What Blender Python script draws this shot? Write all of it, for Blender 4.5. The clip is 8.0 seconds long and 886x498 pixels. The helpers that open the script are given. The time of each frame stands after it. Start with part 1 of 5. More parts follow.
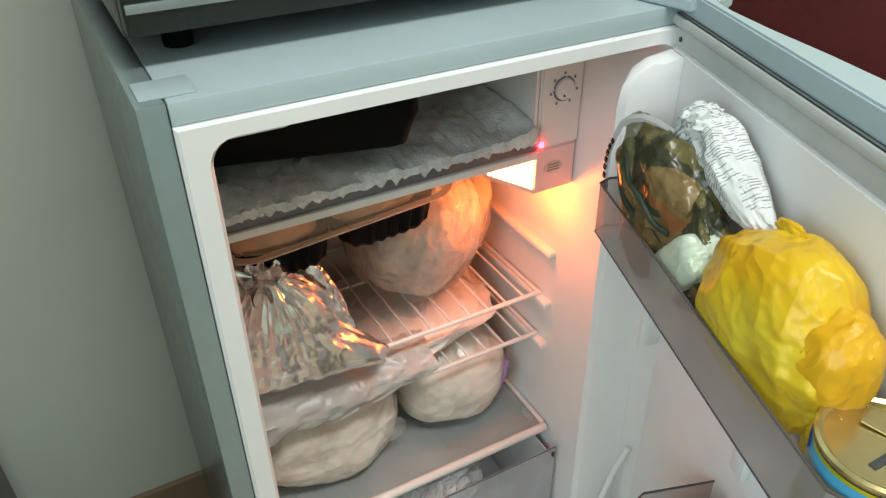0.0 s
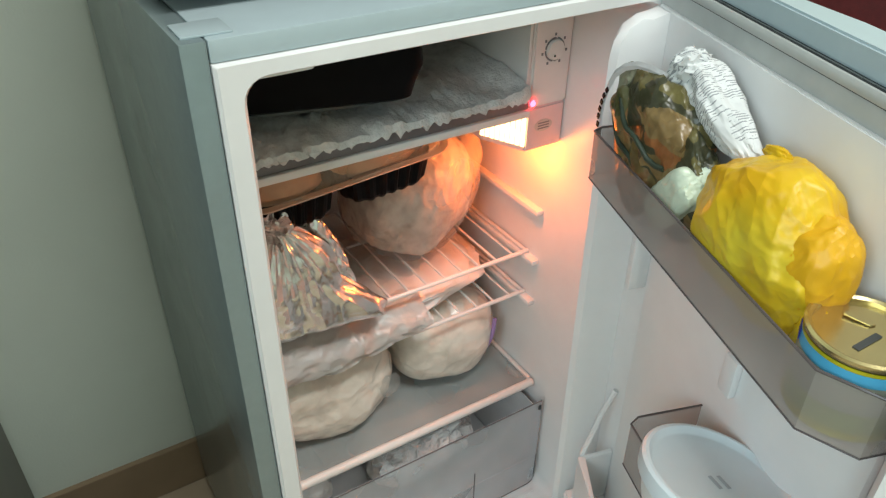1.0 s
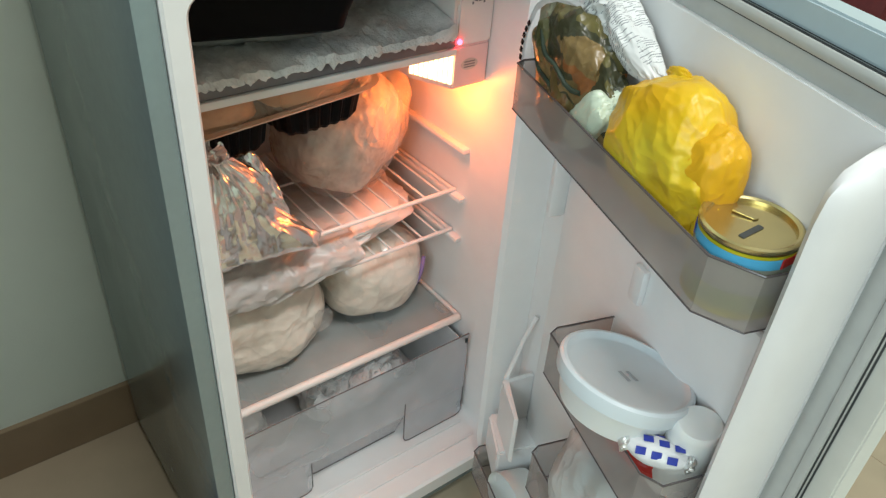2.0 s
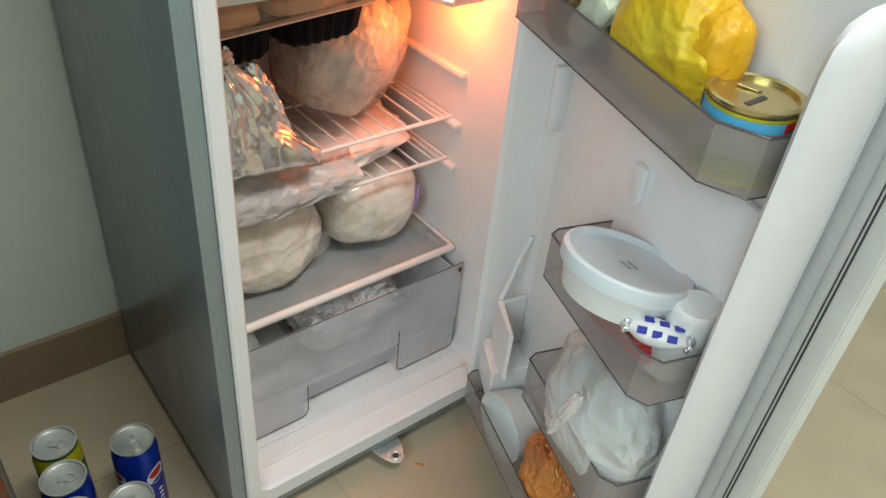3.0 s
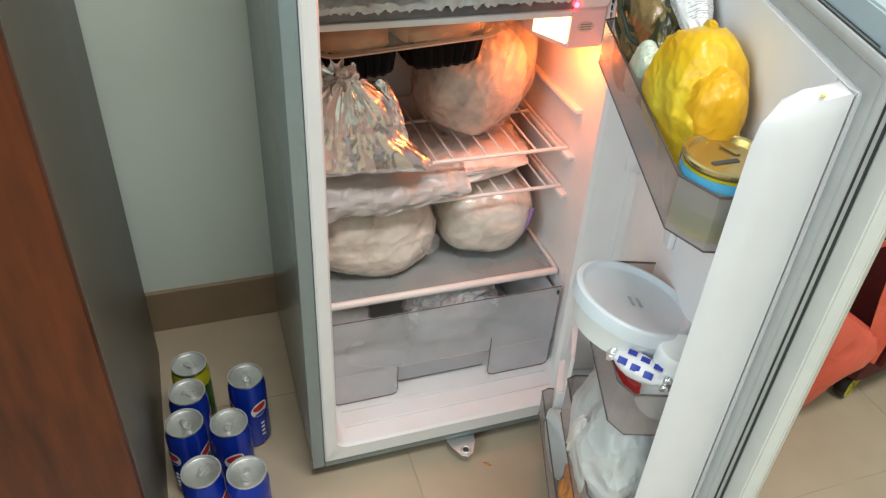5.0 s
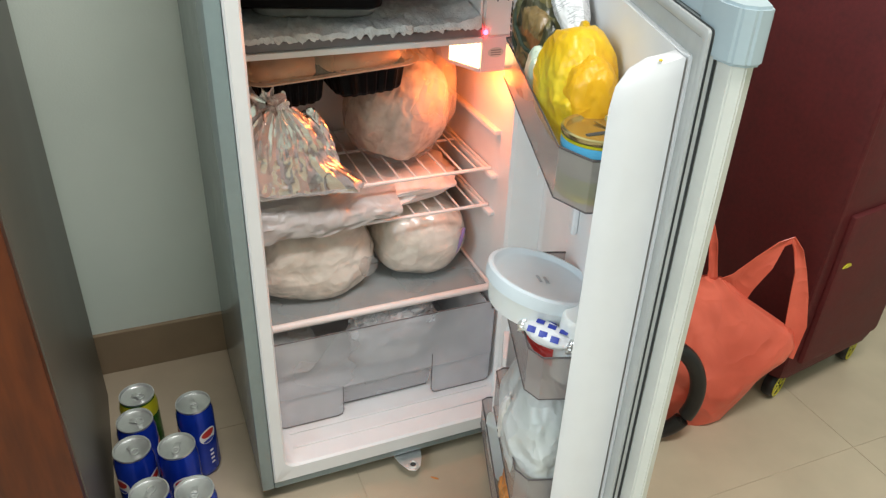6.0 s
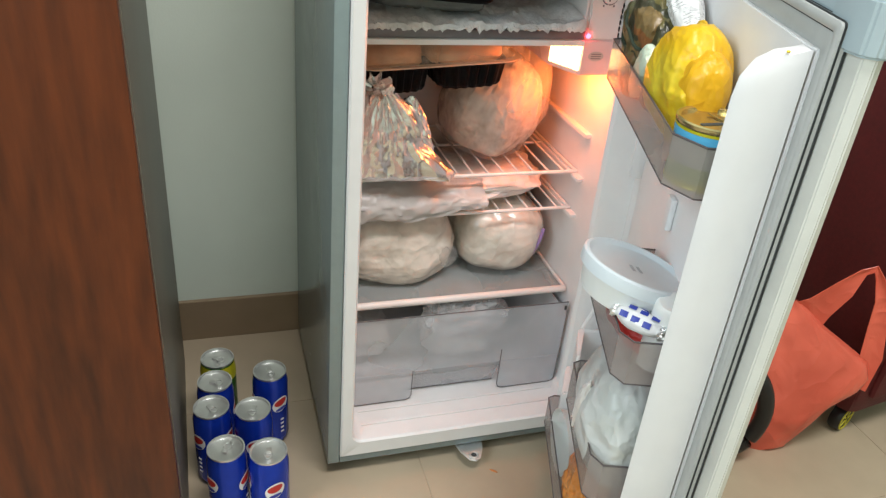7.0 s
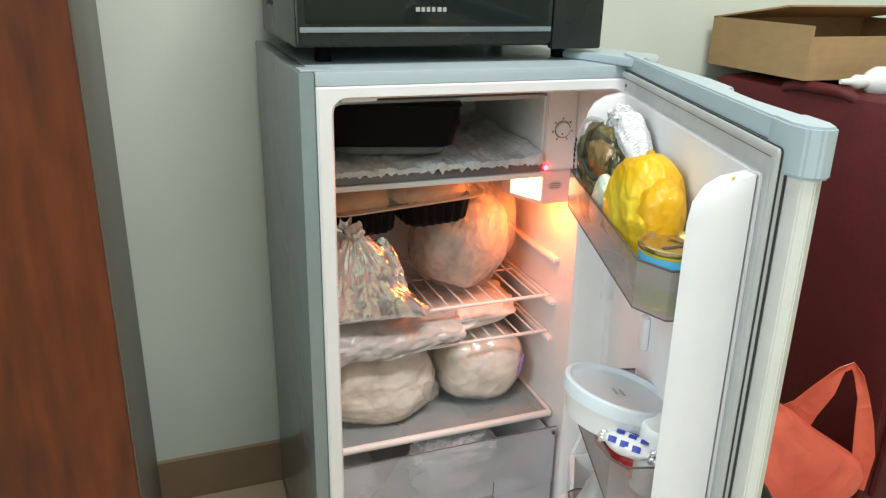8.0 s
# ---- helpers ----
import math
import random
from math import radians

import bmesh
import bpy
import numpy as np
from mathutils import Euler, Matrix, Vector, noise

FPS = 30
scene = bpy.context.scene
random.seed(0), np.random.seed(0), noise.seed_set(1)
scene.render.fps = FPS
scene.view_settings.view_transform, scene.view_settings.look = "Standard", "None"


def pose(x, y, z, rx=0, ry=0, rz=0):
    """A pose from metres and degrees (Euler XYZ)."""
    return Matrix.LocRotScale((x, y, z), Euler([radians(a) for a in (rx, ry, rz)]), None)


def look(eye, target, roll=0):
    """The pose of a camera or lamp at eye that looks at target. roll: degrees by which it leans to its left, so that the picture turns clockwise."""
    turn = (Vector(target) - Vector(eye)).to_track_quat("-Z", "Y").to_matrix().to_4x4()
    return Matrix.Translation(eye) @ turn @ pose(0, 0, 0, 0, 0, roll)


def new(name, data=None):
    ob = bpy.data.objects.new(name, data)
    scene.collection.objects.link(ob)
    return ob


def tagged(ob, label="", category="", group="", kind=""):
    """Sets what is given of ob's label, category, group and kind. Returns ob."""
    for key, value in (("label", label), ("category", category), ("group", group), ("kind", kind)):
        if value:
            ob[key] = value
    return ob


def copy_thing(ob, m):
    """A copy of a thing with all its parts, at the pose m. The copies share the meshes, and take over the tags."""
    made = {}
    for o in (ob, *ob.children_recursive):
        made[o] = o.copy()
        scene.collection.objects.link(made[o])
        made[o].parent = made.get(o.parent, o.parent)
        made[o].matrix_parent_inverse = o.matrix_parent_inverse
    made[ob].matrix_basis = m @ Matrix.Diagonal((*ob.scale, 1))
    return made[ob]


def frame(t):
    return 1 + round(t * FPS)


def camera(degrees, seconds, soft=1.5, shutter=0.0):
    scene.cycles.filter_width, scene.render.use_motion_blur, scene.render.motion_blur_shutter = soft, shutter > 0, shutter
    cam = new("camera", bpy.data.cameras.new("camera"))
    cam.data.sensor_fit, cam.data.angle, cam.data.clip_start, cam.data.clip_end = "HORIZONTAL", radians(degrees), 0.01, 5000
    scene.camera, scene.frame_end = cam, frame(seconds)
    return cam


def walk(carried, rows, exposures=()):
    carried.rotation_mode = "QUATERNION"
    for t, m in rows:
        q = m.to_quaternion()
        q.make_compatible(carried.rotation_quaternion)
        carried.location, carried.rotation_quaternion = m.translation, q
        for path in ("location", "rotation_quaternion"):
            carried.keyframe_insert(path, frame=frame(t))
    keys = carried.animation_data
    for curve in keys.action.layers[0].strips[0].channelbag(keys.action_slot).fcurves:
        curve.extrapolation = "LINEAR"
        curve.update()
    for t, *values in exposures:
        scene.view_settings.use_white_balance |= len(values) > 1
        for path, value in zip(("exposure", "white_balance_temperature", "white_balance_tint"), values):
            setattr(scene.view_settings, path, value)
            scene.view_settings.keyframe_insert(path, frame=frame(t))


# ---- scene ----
cam = camera(61.12, 8.0, soft=1.3)
PATH = [
    (0, (-0.0391, -0.4637, 1.0564), (0.6343, 0.773, 0.1039), -0.37),
    (0.5, (-0.0614, -0.5095, 1.0403), (0.5832, 0.7433, 0.0891), -1.76),
    (1, (-0.1064, -0.4956, 1.0395), (0.6445, 0.6922, 0.0828), 0.97),
    (1.5, (-0.1495, -0.5151, 1.036), (0.6831, 0.6018, 0.0616), 3.55),
    (2, (-0.1464, -0.5432, 1.0258), (0.7265, 0.5165, 0.0232), 4.75),
    (2.2, (-0.1514, -0.5494, 1.0164), (0.7292, 0.4905, -0.0), 5.18),
    (3.3, (-0.2111, -0.5833, 0.9596), (0.6922, 0.4048, -0.0881), 7.32),
    (3.5, (-0.1913, -0.5603, 0.9901), (0.6815, 0.414, -0.0957), 7.47),
    (4, (-0.2023, -0.5956, 0.987), (0.6027, 0.471, -0.0638), 8.0),
    (4.2, (-0.1972, -0.625, 0.9901), (0.5181, 0.5154, -0.0481), 7.08),
    (5.3, (-0.0653, -0.8109, 1.0323), (0.4463, 0.6568, -0.0604), 3.36),
    (5.5, (-0.0755, -0.851, 0.9902), (0.4848, 0.6524, -0.0276), 2.74),
    (6, (-0.0777, -0.8502, 0.9997), (0.5694, 0.6333, 0.0044), 2.76),
    (6.5, (-0.1296, -0.8572, 0.993), (0.4788, 0.6598, 0.0243), 5.82),
    (7, (-0.1458, -0.8814, 0.9707), (0.3957, 0.6698, 0.0164), 5.77),
    (7.2, (-0.1404, -0.8835, 0.9771), (0.3945, 0.7076, 0.0869), 4.32),
    (7.3, (-0.1472, -0.8854, 0.9777), (0.4014, 0.7247, 0.1311), 3.73),
    (7.5, (-0.1531, -0.8876, 0.9798), (0.4252, 0.7486, 0.2063), 2.58),
    (8, (-0.1495, -0.8845, 0.9909), (0.4781, 0.7793, 0.3217), 1.41),
]
walk(cam, [(t, look(eye, target, roll)) for t, eye, target, roll in PATH], exposures=[(0.0, 0.02, 6450, 5), (2.2, 0.05, 6450, 7), (3.4, 0.08, 6500, 9), (5.4, 0.24, 6500, 13), (8.0, 0.33, 6550, 13)])


# ---- world and light ----
world = bpy.data.worlds.new("world")
scene.world = world
world.use_nodes = True
wn = world.node_tree
wbg = wn.nodes["Background"]
sky = wn.nodes.new("ShaderNodeTexSky")
sky.sky_type = "NISHITA"
sky.sun_disc = False
sky.sun_elevation, sky.sun_rotation = radians(40), radians(200)
wn.links.new(sky.outputs[0], wbg.inputs[0])
wbg.inputs[1].default_value = 0.05


def lamp(name, kind, m, energy, colour, size=0.1, size_y=None):
    data = bpy.data.lights.new(name, kind)
    data.energy, data.color = energy, colour
    if kind == "AREA":
        data.size = size
        if size_y:
            data.shape, data.size_y = "RECTANGLE", size_y
    else:
        data.shadow_soft_size = size
    ob = new(name, data)
    ob.matrix_world = m
    return ob


# daylight through the west window, a ceiling light, and the small bulb in the refrigerator
lamp("window_daylight", "AREA", look((-1.585, -1.05, 1.70), (0.5, -0.45, 0.40)), 26, (0.76, 0.92, 1.0), 1.15, 1.05)
lamp("ceiling_lamp", "AREA", look((0.32, -0.92, 2.66), (0.32, -0.82, 0)), 37, (1.0, 0.985, 0.97), 1.2, 0.4)
lamp("refrigerator_bulb", "POINT", pose(0.392, 0.138, 0.634), 0.72, (1.0, 0.19, 0.025), 0.016)


# ---- materials ----
def folds(nt, b, vector, strength, scale, dist):
    """Sharp creases of crumpled film or foil, at two sizes, as relief."""
    total = None
    for k, (sc, wt) in enumerate(((scale, 1.0), (scale * 2.7, 0.45))):
        n = nt.nodes.new("ShaderNodeTexNoise")
        n.inputs["Scale"].default_value, n.inputs["Detail"].default_value, n.inputs["Distortion"].default_value = sc, 1.5, 0.8
        nt.links.new(vector, n.inputs["Vector"])
        sub = nt.nodes.new("ShaderNodeMath")
        sub.operation, sub.inputs[1].default_value = "SUBTRACT", 0.5
        nt.links.new(n.outputs[0], sub.inputs[0])
        ab = nt.nodes.new("ShaderNodeMath")
        ab.operation = "ABSOLUTE"
        nt.links.new(sub.outputs[0], ab.inputs[0])
        sc2 = nt.nodes.new("ShaderNodeMath")
        sc2.operation, sc2.inputs[1].default_value = "MULTIPLY", -4 * wt
        nt.links.new(ab.outputs[0], sc2.inputs[0])
        if total is None:
            total = sc2
        else:
            ad = nt.nodes.new("ShaderNodeMath")
            nt.links.new(total.outputs[0], ad.inputs[0])
            nt.links.new(sc2.outputs[0], ad.inputs[1])
            total = ad
    bp = nt.nodes.new("ShaderNodeBump")
    bp.inputs["Strength"].default_value, bp.inputs["Distance"].default_value = strength, dist
    nt.links.new(total.outputs[0], bp.inputs["Height"])
    if b.inputs["Normal"].is_linked:
        nt.links.new(b.inputs["Normal"].links[0].from_socket, bp.inputs["Normal"])
    nt.links.new(bp.outputs[0], b.inputs["Normal"])
    nt.links.new(bp.outputs[0], b.inputs["Coat Normal"])
    b.inputs["Coat Roughness"].default_value = 0.16


def mat(name, colour, rough=0.5, metal=0.0, var=0.06, scale=30.0, bump=0.0, bscale=200.0, coat=0.0, trans=0.0, alpha=1.0, sss=0.0, ior=1.45, emit=0.0, stretch=(1, 1, 1), dark=None, spread=(0.35, 0.65), crinkle=0.0, cscale=16.0, cdist=0.006, mid=None):
    """A surface with mottled colour at two scales, roughness variation and fine relief."""
    m = bpy.data.materials.new(name)
    m.use_nodes = True
    nt = m.node_tree
    b = nt.nodes["Principled BSDF"]
    tc = nt.nodes.new("ShaderNodeTexCoord")
    mp = nt.nodes.new("ShaderNodeMapping")
    mp.inputs["Scale"].default_value = stretch
    nt.links.new(tc.outputs["Object"], mp.inputs[0])
    n1 = nt.nodes.new("ShaderNodeTexNoise")
    n1.inputs["Scale"].default_value, n1.inputs["Detail"].default_value = scale, 6
    nt.links.new(mp.outputs[0], n1.inputs["Vector"])
    n2 = nt.nodes.new("ShaderNodeTexNoise")
    n2.inputs["Scale"].default_value, n2.inputs["Detail"].default_value = scale * 0.17, 3
    nt.links.new(mp.outputs[0], n2.inputs["Vector"])
    add = nt.nodes.new("ShaderNodeMath")
    add.operation = "ADD"
    nt.links.new(n1.outputs[0], add.inputs[0])
    nt.links.new(n2.outputs[0], add.inputs[1])
    half = nt.nodes.new("ShaderNodeMath")
    half.operation = "MULTIPLY"
    half.inputs[1].default_value = 0.5
    nt.links.new(add.outputs[0], half.inputs[0])
    ramp = nt.nodes.new("ShaderNodeValToRGB")
    ramp.color_ramp.elements[0].position, ramp.color_ramp.elements[1].position = spread
    lo = dark or [c * (1 - var * 2) for c in colour]
    hi = [min(1, c * (1 + var)) for c in colour]
    ramp.color_ramp.elements[0].color, ramp.color_ramp.elements[1].color = (*lo, 1), (*hi, 1)
    if mid:
        e = ramp.color_ramp.elements.new((spread[0] + spread[1]) / 2)
        e.color = (*mid, 1)
    nt.links.new(half.outputs[0], ramp.inputs[0])
    nt.links.new(ramp.outputs[0], b.inputs["Base Color"])
    rr = nt.nodes.new("ShaderNodeMapRange")
    rr.inputs["To Min"].default_value, rr.inputs["To Max"].default_value = max(0.02, rough - 0.07), min(1, rough + 0.07)
    nt.links.new(n2.outputs[0], rr.inputs[0])
    nt.links.new(rr.outputs[0], b.inputs["Roughness"])
    b.inputs["Metallic"].default_value = metal
    b.inputs["Coat Weight"].default_value = coat
    b.inputs["Transmission Weight"].default_value = trans
    b.inputs["Alpha"].default_value = alpha
    b.inputs["IOR"].default_value = ior
    if sss:
        b.inputs["Subsurface Weight"].default_value = sss
        b.inputs["Subsurface Radius"].default_value = (0.02, 0.015, 0.01)
        b.inputs["Subsurface Scale"].default_value = 0.3
    if emit:
        b.inputs["Emission Strength"].default_value = emit
        b.inputs["Emission Color"].default_value = (*colour, 1)
    if bump:
        nb = nt.nodes.new("ShaderNodeTexNoise")
        nb.inputs["Scale"].default_value, nb.inputs["Detail"].default_value = bscale, 4
        nt.links.new(mp.outputs[0], nb.inputs["Vector"])
        bp = nt.nodes.new("ShaderNodeBump")
        bp.inputs["Strength"].default_value, bp.inputs["Distance"].default_value = bump, 0.002
        nt.links.new(nb.outputs[0], bp.inputs["Height"])
        nt.links.new(bp.outputs[0], b.inputs["Normal"])
    if crinkle:
        folds(nt, b, mp.outputs[0], crinkle, cscale, cdist)
    return m


def film_mat(name, colour, rough, opacity, crinkle=0.0, cscale=16.0, vary=0.12, stretch=(1, 1, 1)):
    """Thin plastic film or tinted plastic: glossy, part of the light goes straight through."""
    m = mat(name, colour, rough, var=0.04, scale=12, crinkle=crinkle, cscale=cscale, stretch=stretch)
    nt = m.node_tree
    b, out = nt.nodes["Principled BSDF"], nt.nodes["Material Output"]
    tr = nt.nodes.new("ShaderNodeBsdfTransparent")
    tr.inputs[0].default_value = (*[0.6 + 0.4 * c for c in colour], 1)
    mix = nt.nodes.new("ShaderNodeMixShader")
    tc = nt.nodes.new("ShaderNodeTexCoord")
    ns = nt.nodes.new("ShaderNodeTexNoise")
    ns.inputs["Scale"].default_value = 9
    nt.links.new(tc.outputs["Object"], ns.inputs["Vector"])
    mr = nt.nodes.new("ShaderNodeMapRange")
    mr.inputs["From Min"].default_value, mr.inputs["From Max"].default_value = 0.35, 0.65
    mr.inputs["To Min"].default_value, mr.inputs["To Max"].default_value = opacity * (1 - vary), min(1, opacity * (1 + vary))
    nt.links.new(ns.outputs[0], mr.inputs[0])
    nt.links.new(mr.outputs[0], mix.inputs[0])
    nt.links.new(tr.outputs[0], mix.inputs[1])
    nt.links.new(b.outputs[0], mix.inputs[2])
    nt.links.new(mix.outputs[0], out.inputs[0])
    return m


def patch_mat(name, colours, scale, rough=0.3, crinkle=0.4, stretch=(1, 1, 1)):
    """Printed or packed produce in film: irregular patches of several colours."""
    m = mat(name, colours[0], rough, coat=0.2, crinkle=crinkle, cscale=15)
    nt = m.node_tree
    b = nt.nodes["Principled BSDF"]
    tc = nt.nodes.new("ShaderNodeTexCoord")
    wn_ = nt.nodes.new("ShaderNodeTexNoise")
    wn_.inputs["Scale"].default_value, wn_.inputs["Detail"].default_value = scale * 0.8, 3
    nt.links.new(tc.outputs["Object"], wn_.inputs["Vector"])
    mx = nt.nodes.new("ShaderNodeMix")
    mx.data_type, mx.inputs[0].default_value = "VECTOR", 0.13
    nt.links.new(tc.outputs["Object"], mx.inputs[4])
    nt.links.new(wn_.outputs["Color"], mx.inputs[5])
    vo = nt.nodes.new("ShaderNodeTexVoronoi")
    vo.inputs["Scale"].default_value = scale
    mp = nt.nodes.new("ShaderNodeMapping")
    mp.inputs["Scale"].default_value = stretch
    mp.inputs["Rotation"].default_value = (0, radians(-18), 0)
    nt.links.new(mx.outputs[1], mp.inputs["Vector"])
    nt.links.new(mp.outputs[0], vo.inputs["Vector"])
    sep = nt.nodes.new("ShaderNodeSeparateColor")
    nt.links.new(vo.outputs["Color"], sep.inputs[0])
    rp = nt.nodes.new("ShaderNodeValToRGB")
    rp.color_ramp.interpolation = "CONSTANT"
    el = rp.color_ramp.elements
    el[0].position, el[0].color = 0, (*colours[0], 1)
    el[1].position, el[1].color = 1 / len(colours), (*colours[1], 1)
    for k, c in enumerate(colours[2:], 2):
        el.new(k / len(colours)).color = (*c, 1)
    nt.links.new(sep.outputs[0], rp.inputs[0])
    fine = nt.nodes.new("ShaderNodeTexNoise")
    fine.inputs["Scale"].default_value, fine.inputs["Detail"].default_value = 110, 5
    nt.links.new(tc.outputs["Object"], fine.inputs["Vector"])
    mul = nt.nodes.new("ShaderNodeMix")
    mul.data_type, mul.blend_type, mul.inputs[0].default_value = "RGBA", "MULTIPLY", 0.7
    nt.links.new(rp.outputs[0], mul.inputs[6])
    nt.links.new(fine.outputs[0], mul.inputs[7])
    nt.links.new(mul.outputs[2], b.inputs["Base Color"])
    return m


def print_mat(name, paper, ink, pitch):
    """Newsprint: rows of broken grey lines on creased paper."""
    m = mat(name, paper, 0.7, var=0.05, scale=40, crinkle=0.35, cscale=14, cdist=0.004)
    nt = m.node_tree
    b = nt.nodes["Principled BSDF"]
    base = b.inputs["Base Color"].links[0].from_socket
    tc = nt.nodes.new("ShaderNodeTexCoord")
    wv = nt.nodes.new("ShaderNodeTexWave")
    wv.bands_direction = "Z"
    wv.inputs["Scale"].default_value, wv.inputs["Distortion"].default_value, wv.inputs["Detail Scale"].default_value = 0.314 / pitch, 1.6, 0.5
    nt.links.new(tc.outputs["Object"], wv.inputs["Vector"])
    mp = nt.nodes.new("ShaderNodeMapping")
    mp.inputs["Scale"].default_value = (160, 160, 420)
    nt.links.new(tc.outputs["Object"], mp.inputs[0])
    ns = nt.nodes.new("ShaderNodeTexNoise")
    ns.inputs["Scale"].default_value, ns.inputs["Detail"].default_value = 1.0, 1
    nt.links.new(mp.outputs[0], ns.inputs["Vector"])
    words = nt.nodes.new("ShaderNodeMath")
    words.operation, words.inputs[1].default_value = "GREATER_THAN", 0.47
    nt.links.new(ns.outputs[0], words.inputs[0])
    rows = nt.nodes.new("ShaderNodeMath")
    rows.operation, rows.inputs[1].default_value = "GREATER_THAN", 0.60
    nt.links.new(wv.outputs["Fac"], rows.inputs[0])
    big = nt.nodes.new("ShaderNodeTexNoise")
    big.inputs["Scale"].default_value = 28
    nt.links.new(tc.outputs["Object"], big.inputs["Vector"])
    column = nt.nodes.new("ShaderNodeMath")
    column.operation, column.inputs[1].default_value = "GREATER_THAN", 0.44
    nt.links.new(big.outputs[0], column.inputs[0])
    a1 = nt.nodes.new("ShaderNodeMath")
    a1.operation = "MULTIPLY"
    nt.links.new(words.outputs[0], a1.inputs[0])
    nt.links.new(rows.outputs[0], a1.inputs[1])
    a2 = nt.nodes.new("ShaderNodeMath")
    a2.operation = "MULTIPLY"
    nt.links.new(a1.outputs[0], a2.inputs[0])
    nt.links.new(column.outputs[0], a2.inputs[1])
    mx = nt.nodes.new("ShaderNodeMix")
    mx.data_type = "RGBA"
    nt.links.new(a2.outputs[0], mx.inputs[0])
    nt.links.new(base, mx.inputs[6])
    mx.inputs[7].default_value = (*ink, 1)
    nt.links.new(mx.outputs[2], b.inputs["Base Color"])
    return m


SHELL = mat("silver_grey_paint", (0.27, 0.335, 0.345), 0.24, 0.4, 0.03, 90, 0.02, 900)
# pale grey mouldings; the blue cast paints in the sky's reflection on the top
SHELL_LIGHT = mat("pale_grey_plastic_sky_tint", (0.42, 0.505, 0.53), 0.34, 0.0, 0.02, 60)
CREAM = mat("cream_steel_edge", (0.70, 0.70, 0.64), 0.4, 0.0, 0.03, 40)
LINER = mat("white_liner_plastic", (0.80, 0.79, 0.78), 0.32, 0.0, 0.02, 25, 0.03, 300)
GASKET = mat("grey_rubber_gasket", (0.50, 0.51, 0.49), 0.6, 0.0, 0.04, 60)
DARK = mat("dark_groove", (0.05, 0.055, 0.055), 0.6, 0.0, 0.05, 60)
WALLM = mat("pale_green_wall_paint", (0.745, 0.83, 0.745), 0.75, 0.0, 0.03, 6, 0.12, 350)
PLASTER = mat("white_ceiling_plaster", (0.78, 0.78, 0.74), 0.85, 0.0, 0.03, 6, 0.15, 200)
TILE = mat("beige_floor_tile", (0.50, 0.41, 0.29), 0.32, 0.0, 0.07, 9, 0.03, 200)
GROUT = mat("tile_grout", (0.46, 0.375, 0.265), 0.85, 0.0, 0.1, 40)
SKIRT = mat("brown_skirting_tile", (0.30, 0.22, 0.14), 0.35, 0.0, 0.08, 12)
WOOD = mat("dark_cherry_laminate", (0.150, 0.033, 0.007), 0.42, 0.0, 0.1, 14, 0.05, 60, stretch=(4, 4, 0.6), dark=(0.055, 0.012, 0.003), spread=(0.36, 0.64))
GREYSIDE = mat("grey_cabinet_side", (0.16, 0.145, 0.12), 0.42, 0.0, 0.05, 10)
WIRE = mat("white_coated_wire", (0.78, 0.76, 0.74), 0.3, 0.0, 0.02, 60)
FROST = mat("frost", (0.74, 0.76, 0.76), 0.9, 0.0, 0.12, 60, 0.8, 320, dark=(0.50, 0.52, 0.52))
EVAP = mat("aluminium_plate", (0.52, 0.53, 0.52), 0.45, 0.6, 0.05, 40)
SMOKE = film_mat("smoked_clear_plastic", (0.46, 0.41, 0.385), 0.18, 0.48)
SMOKE2 = film_mat("smoked_drawer_plastic", (0.82, 0.83, 0.86), 0.2, 0.32)
SMOKE3 = film_mat("milky_drawer_plastic", (0.76, 0.75, 0.76), 0.25, 0.82)
EDGE = mat("smoked_plastic_edge", (0.10, 0.085, 0.085), 0.2, 0.0, 0.03, 40)
GLASS = film_mat("shelf_glass", (0.66, 0.70, 0.69), 0.06, 0.34)
TRIM = mat("glass_shelf_trim", (0.80, 0.74, 0.70), 0.35, 0.0, 0.02, 40)
FOIL = mat("aluminium_foil", (0.84, 0.83, 0.82), 0.24, 1.0, 0.06, 40, crinkle=0.38, cscale=9, cdist=0.006)
DOUGH = mat("white_flour_in_bag", (0.72, 0.66, 0.58), 0.42, 0.0, 0.10, 30, coat=0.9, dark=(0.46, 0.40, 0.32), spread=(0.36, 0.60), crinkle=0.34, cscale=11, mid=(0.64, 0.58, 0.50))
CLEARBAG = mat("clear_bag_of_rice", (0.70, 0.65, 0.58), 0.5, 0.0, 0.10, 60, coat=1.0, dark=(0.36, 0.31, 0.25), crinkle=0.4, cscale=18)
WHITEBAG = mat("white_carrier_film", (0.82, 0.79, 0.76), 0.32, 0.0, 0.06, 8, coat=0.3, sss=0.1, crinkle=0.5, cscale=10)
FILMW = film_mat("milky_carrier_film", (0.80, 0.82, 0.80), 0.3, 0.66, 0.7, 11, 0.3)
CLEARFILM = film_mat("loose_clear_film", (0.84, 0.82, 0.80), 0.06, 0.20, 0.8, 9, 0.6, (2.2, 2.2, 0.8))
PURPLE = mat("purple_print", (0.30, 0.20, 0.42), 0.4, 0.0, 0.05, 40)
CLING = film_mat("crinkled_clear_film", (0.84, 0.86, 0.86), 0.05, 0.42, 1.0, 30, 0.6)
YELLOW = mat("yellow_plastic_film", (0.66, 0.52, 0.035), 0.40, 0.0, 0.05, 16, sss=0.10, dark=(0.66, 0.31, 0.008), spread=(0.36, 0.62), crinkle=0.42, cscale=12, mid=(0.72, 0.45, 0.012))
BLACKP = mat("black_plastic", (0.006, 0.006, 0.007), 0.45, 0.0, 0.1, 60)
